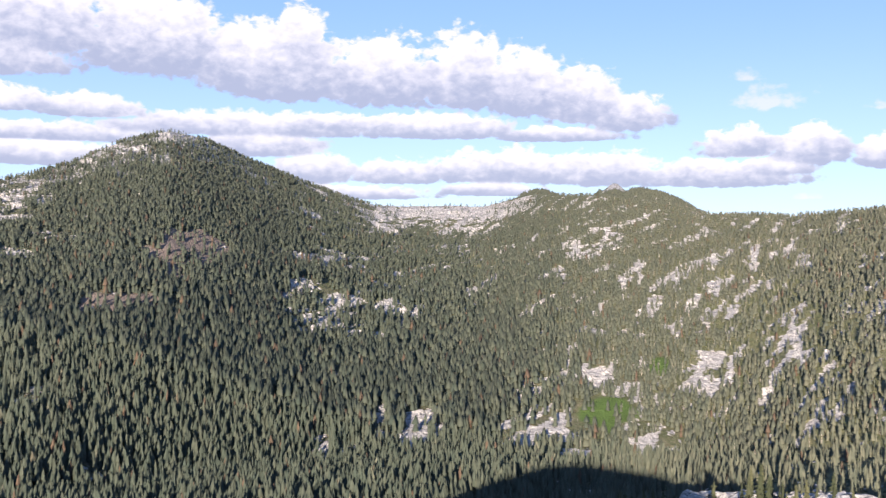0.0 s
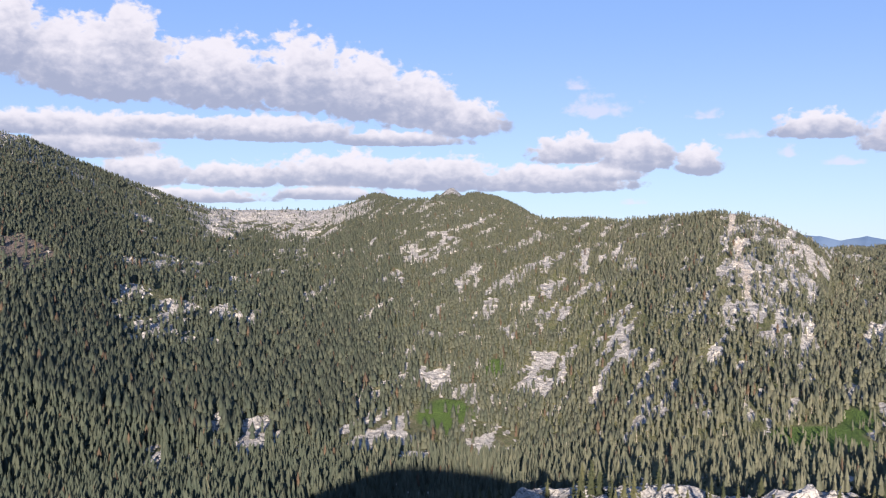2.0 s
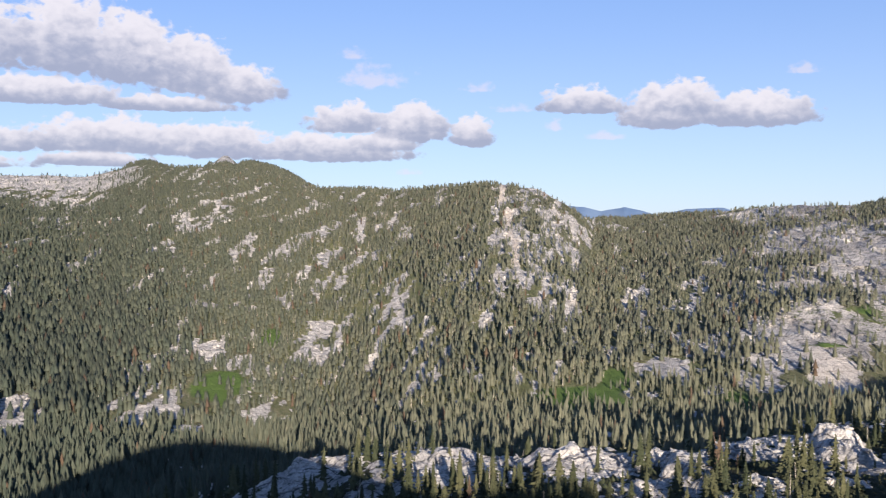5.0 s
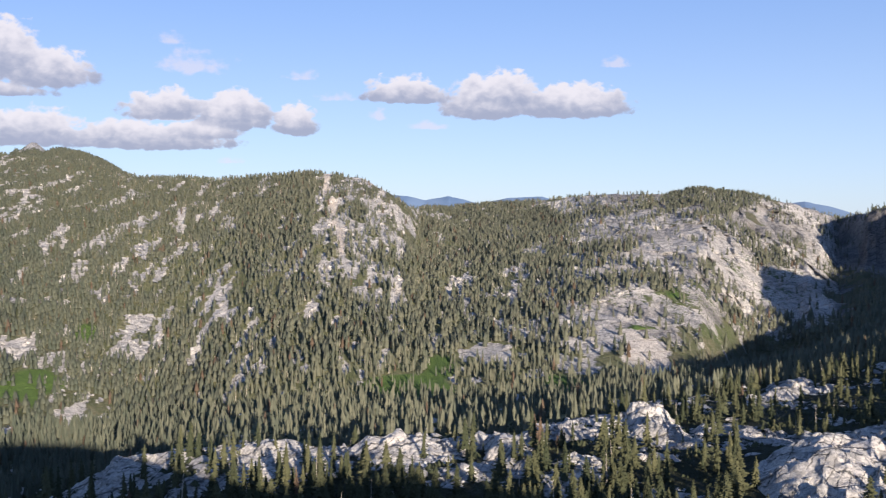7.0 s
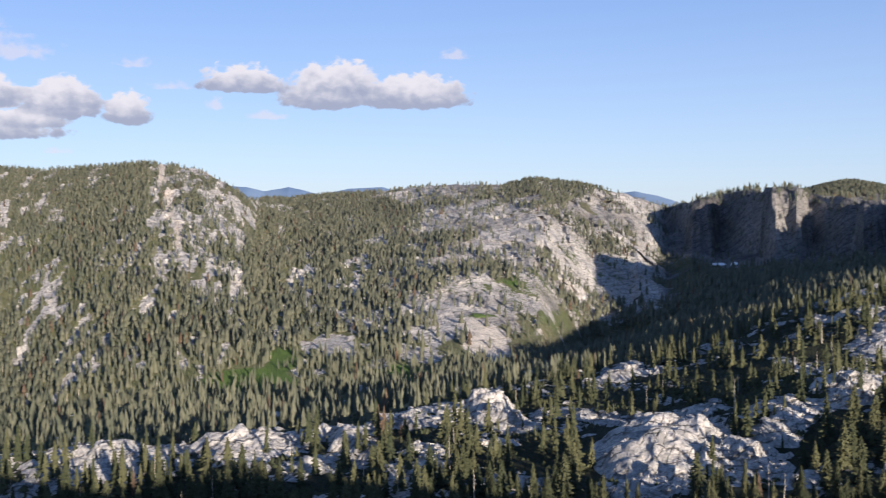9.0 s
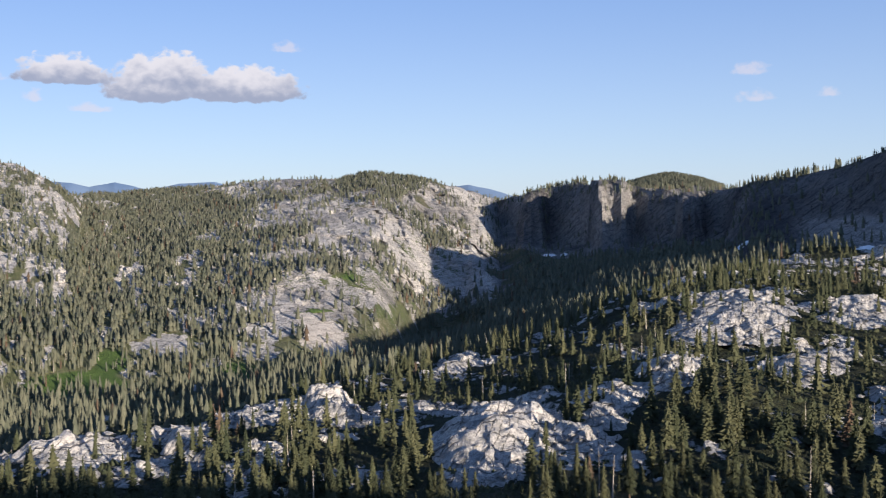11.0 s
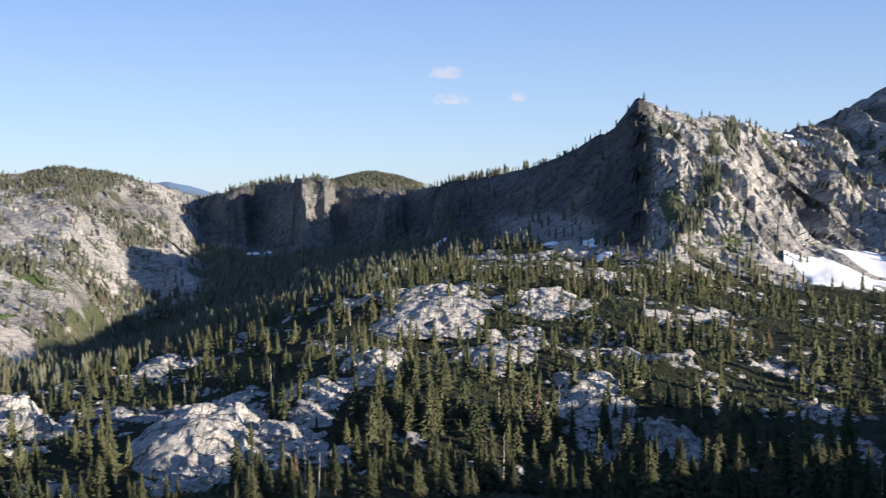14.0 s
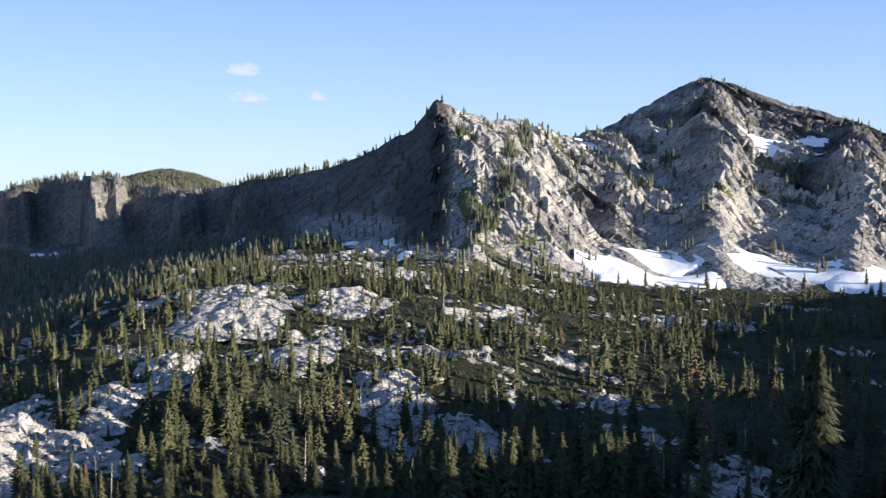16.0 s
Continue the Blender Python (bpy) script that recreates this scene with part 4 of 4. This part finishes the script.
def mound(name, az, el, ha, depth, lift, mat, lumps=0.0, near_side=False, tilt=0.0, rag=0.5):
    """A patch that lies on the ground: its rim dips under the surface, its middle stands up by lift metres."""
    r = hit(az, el, near_side)
    if r == 0.0:
        return None
    n, m = (44, 30) if mat is SNOW else (max(60, int(2.8 * ha * r * 0.0175 / 0.8)), max(44, int(2.8 * depth / 0.9)))
    ga, gr = np.meshgrid(az + np.linspace(-1.4, 1.4, n) * ha, r + np.linspace(-1.4, 1.4, m) * depth, indexing="ij")
    x, y = gr * np.sin(np.radians(ga)), gr * np.cos(np.radians(ga))
    v = (gr - r) / depth
    if mat is not SNOW:
        v = np.where(v < 0.35, (v - 0.35) / 1.45, (v - 0.35) / 0.6)
    d = 1 - np.hypot((ga - az) / ha + tilt * (gr - r) / depth, v) + rag * fbm(x, y, ha * r * 0.015, 4)
    t, j = blocks(0.6 * x + 0.8 * y, 1.7 * (0.6 * y - 0.8 * x) + 2 * fbm(x, y, 18, 2), 9.0)
    t2, _ = blocks(0.8 * x + 0.6 * y + 1.5 * fbm(x, y, 9, 2), 1.5 * (0.8 * y - 0.6 * x), 3.6)
    z = sample(SMOOTHED if mat is SNOW else ZS, ga.ravel(), gr.ravel()).reshape(ga.shape) + EYE.z
    z = z + lift * (np.sqrt(np.clip(d + 0.15, 0, 1.2)) - 0.38 if mat is SNOW else np.clip(d + 0.15, 0, 1.2) - 0.15) + np.clip(d * 2, 0, 1) * lumps * (1.1 * (t - 0.35) + 0.55 * (t2 - 0.5) + 0.25 * smooth(j, 0, 0.1))
    z = np.where(d < -0.15, z - 2.0, z)
    idx = np.arange(n * m).reshape(n, m)
    quads = np.stack([idx[:-1, :-1], idx[1:, :-1], idx[1:, 1:], idx[:-1, 1:]], -1).reshape(-1, 4)[:, ::-1]
    quads = quads[(d.ravel()[quads] > -0.3).any(1)]
    me = raw_mesh(name, np.stack([x, y, z], -1).reshape(-1, 3), [quads], None, mat is SNOW)
    return tagged_mesh(name, me, mat)


SNOWFIELDS = [
    (55.2, -4.45, 1.9, 26, 0.4), (58.2, -3.75, 2.6, 22, 0.0), (58.8, -4.9, 2.2, 12, 0.0), (64.2, -3.9, 3.2, 22, 0.25), (67.8, -4.3, 2.4, 30, 0.0),
    (42.2, -2.9, 0.5, 12, 0.5), (43.2, -3.5, 0.45, 12, -0.5), (40.2, -2.8, 0.35, 9, 0.4), (37.9, -2.9, 0.4, 8, 0.4), (34.1, -2.8, 0.3, 6, 0.4),
    (53.0, 3.0, 1.0, 14, 0.5), (62.6, 2.3, 2.0, 16, 0.3), (64.9, 2.5, 0.7, 10, 0.0), (60.3, 2.6, 0.3, 8, 0.0), (23.7, -3.4, 0.32, 9, 0.2), (24.6, -3.35, 0.16, 7, 0.2),
]
for a, e, ha, dep, tl in SNOWFIELDS:
    ob = mound("snow_patch", a, e, ha, dep, 3.0, SNOW, 0.0, False, tl, 0.75)
    if ob:
        tagged(ob, "old white summer snow patch lying on dark scree", "snow", "snow patches below the cliffs")
def stone_shape(rs):
    verts = []
    for z, q, n in ((-0.3, 0.45, 5), (0.15, 0.55, 6), (0.5, 0.32, 4)):
        for k in range(n):
            a = k * 6.2832 / n + rs.random() * 0.5
            verts.append((q * (0.75 + 0.5 * rs.random()) * math.cos(a), q * (0.75 + 0.5 * rs.random()) * math.sin(a), z + 0.15 * (rs.random() - 0.5)))
    bm = bmesh.new()
    for v in verts:
        bm.verts.new(v)
    bmesh.ops.convex_hull(bm, input=bm.verts)
    bmesh.ops.triangulate(bm, faces=bm.faces)
    bm.verts.index_update()
    out = np.array([v.co[:] for v in bm.verts]), np.array([[v.index for v in f.verts] for f in bm.faces])
    bm.free()
    return out


STONES = [stone_shape(rs) for _ in range(8)]
SLABS = [(v * np.array([1.0, 1.0, 0.45]), f) for v, f in STONES]
sa, sr = scatter(30000, 230, 800, -30, 72, ROCK * near * SEEN * 0.8)
stand("granite_boulder_field", sa, sr, rng.uniform(0.45, 1.0, len(sa)) ** 2.5 * 5.5, SLABS, GRANITE, "pale broken granite boulders strewn over the benches", "boulders")
oa, orr = scatter(50000, 950, 2300, -58, 40, ROCK * far * SEEN * (UPHILL < 0.95) * (0.35 + 0.65 * bare) * (1 - region(8, 90)))
stand("granite_crags", oa, orr, rng.uniform(0.4, 1.0, len(oa)) ** 2 * 5.0, STONES, GRANITE, "white granite crags standing out of the far forest", "rocks")
STONE_MESHES = []
for v, f in STONES:
    STONE_MESHES.append(raw_mesh("slab", v, [f], None, False))
    STONE_MESHES[-1].materials.append(GRANITE)
for n, (a, e, ha, dep, lf) in enumerate(OUTCROPS):
    rock = mound("granite_outcrop", a, e, ha, dep, lf, GRANITE, 1.5 if lf < 10 else 0.9, True, 0.0, 1.0 if lf < 10 else 0.7)
    if rock is None:
        continue
    tagged(rock, "pale grey jointed granite outcrop among conifers", "rock", "granite outcrops on the benches")
    co = np.zeros(len(rock.data.vertices) * 3, np.float32)
    rock.data.vertices.foreach_get("co", co)
    co = co.reshape(-1, 3)
    ground_z = spot(np.degrees(np.arctan2(co[:, 0], co[:, 1])), np.hypot(co[:, 0], co[:, 1]), 0.0)[:, 2]
    proud = np.where(co[:, 2] > ground_z + 0.8)[0]
    for k in range(22 if len(proud) else 0):
        x, y, z = (float(q) for q in co[proud[int(rs.random() * len(proud))]])
        slab = new("slab", STONE_MESHES[k % len(STONE_MESHES)])
        slab.parent = rock
        big = rs.uniform(1.2, 3.6)
        slab.matrix_local = pose(x, y, z - 0.12 * big, rs.uniform(-14, 14), rs.uniform(-14, 14), rs.uniform(0, 360)) @ Matrix.Diagonal((big * rs.uniform(1.0, 2.2), big, big * rs.uniform(0.25, 0.45), 1))
ba, br_ = scatter(900, 240, 480, -20, 66, ROCK * near * SEEN)
for i, (x, y, z) in enumerate(spot(ba[:70], br_[:70], 0.0)):
    big = rs.uniform(2.0, 5.0)
    ob = new("granite_boulder", STONE_MESHES[i % len(STONE_MESHES)])
    ob.matrix_world = pose(x, y, z + 0.1 * big, 0, 0, rs.uniform(0, 360)) @ Matrix.Diagonal((big, big * rs.uniform(0.7, 1), big * rs.uniform(0.6, 0.9), 1))
    tagged(ob, "large pale angular granite boulder on the slope", "boulder", "boulders on the benches")


# ---- dead trees ----
def snag(stem, seed):
    """A bleached dead trunk with a few broken limbs."""
    q = random.Random(seed)
    tree = new("dead_tree")
    tagged(tree, "bleached bare dead conifer trunk with broken limbs", "dead tree", "snags among the conifers")
    body = new("trunk", stem)
    body.parent = tree
    for k in range(9):
        h, ln, a = q.uniform(0.3, 0.9), q.uniform(0.05, 0.13), q.uniform(0, 6.28)
        c, d, t = math.cos(a), math.sin(a), 0.006
        v = np.array([(0, 0, h - t), (-d * t, c * t, h), (d * t, -c * t, h), (c * ln, d * ln, h - ln * 0.35)])
        me = raw_mesh("limb", v, [np.array([(0, 1, 3), (1, 2, 3), (2, 0, 3), (0, 2, 1)])], None, False)
        me.materials.append(DEADWOOD)
        limb = new("limb", me)
        limb.parent = tree
    return tree


stems = [trunk_shape("trunk", 0.02, DEADWOOD, 1.0, 0.02 * i) for i in range(3)]
SNAGS = [snag(stems[i], 40 + i) for i in range(3)]
da, dr = scatter(500, 240, 560, -15, 66, NEAR_DENSITY)
for i, (x, y, z) in enumerate(spot(da[:64], dr[:64])):
    source, h = SNAGS[i % 3], rs.uniform(6, 14)
    source.scale = (h, h, h)
    m = pose(x, y, z, rs.uniform(-4, 4), rs.uniform(-4, 4), rs.uniform(0, 360))
    if i < 3:
        source.matrix_basis = m @ Matrix.Diagonal((h, h, h, 1))
    else:
        copy_thing(source, m)


def far_range(name, az0, az1, r, points, seed):
    """A range on the horizon, its haze painted in as blue, with its ridgeline given as bearing and angle."""
    n, m = 160, 24
    a = np.linspace(az0, az1, n)
    top = np.interp(a, [p[0] for p in points], [p[1] for p in points]) + 0.05 * fbm(a, a * 0 + seed, 1.2, 4)
    ga, gt = np.meshgrid(a, np.linspace(0, 1, m), indexing="ij")
    gr = r - 500 * (1 - gt)
    x, y = gr * np.sin(np.radians(ga)), gr * np.cos(np.radians(ga))
    z = EYE.z + up(r, top)[:, None] * gt + up(r, -3.0) * (1 - gt) + 25 * fbm(x, y, 260, 4) * np.sin(gt * math.pi)
    idx = np.arange(n * m).reshape(n, m)
    quads = np.stack([idx[:-1, :-1], idx[1:, :-1], idx[1:, 1:], idx[:-1, 1:]], -1).reshape(-1, 4)
    me = raw_mesh(name, np.stack([x, y, z], -1).reshape(-1, 3), [quads])
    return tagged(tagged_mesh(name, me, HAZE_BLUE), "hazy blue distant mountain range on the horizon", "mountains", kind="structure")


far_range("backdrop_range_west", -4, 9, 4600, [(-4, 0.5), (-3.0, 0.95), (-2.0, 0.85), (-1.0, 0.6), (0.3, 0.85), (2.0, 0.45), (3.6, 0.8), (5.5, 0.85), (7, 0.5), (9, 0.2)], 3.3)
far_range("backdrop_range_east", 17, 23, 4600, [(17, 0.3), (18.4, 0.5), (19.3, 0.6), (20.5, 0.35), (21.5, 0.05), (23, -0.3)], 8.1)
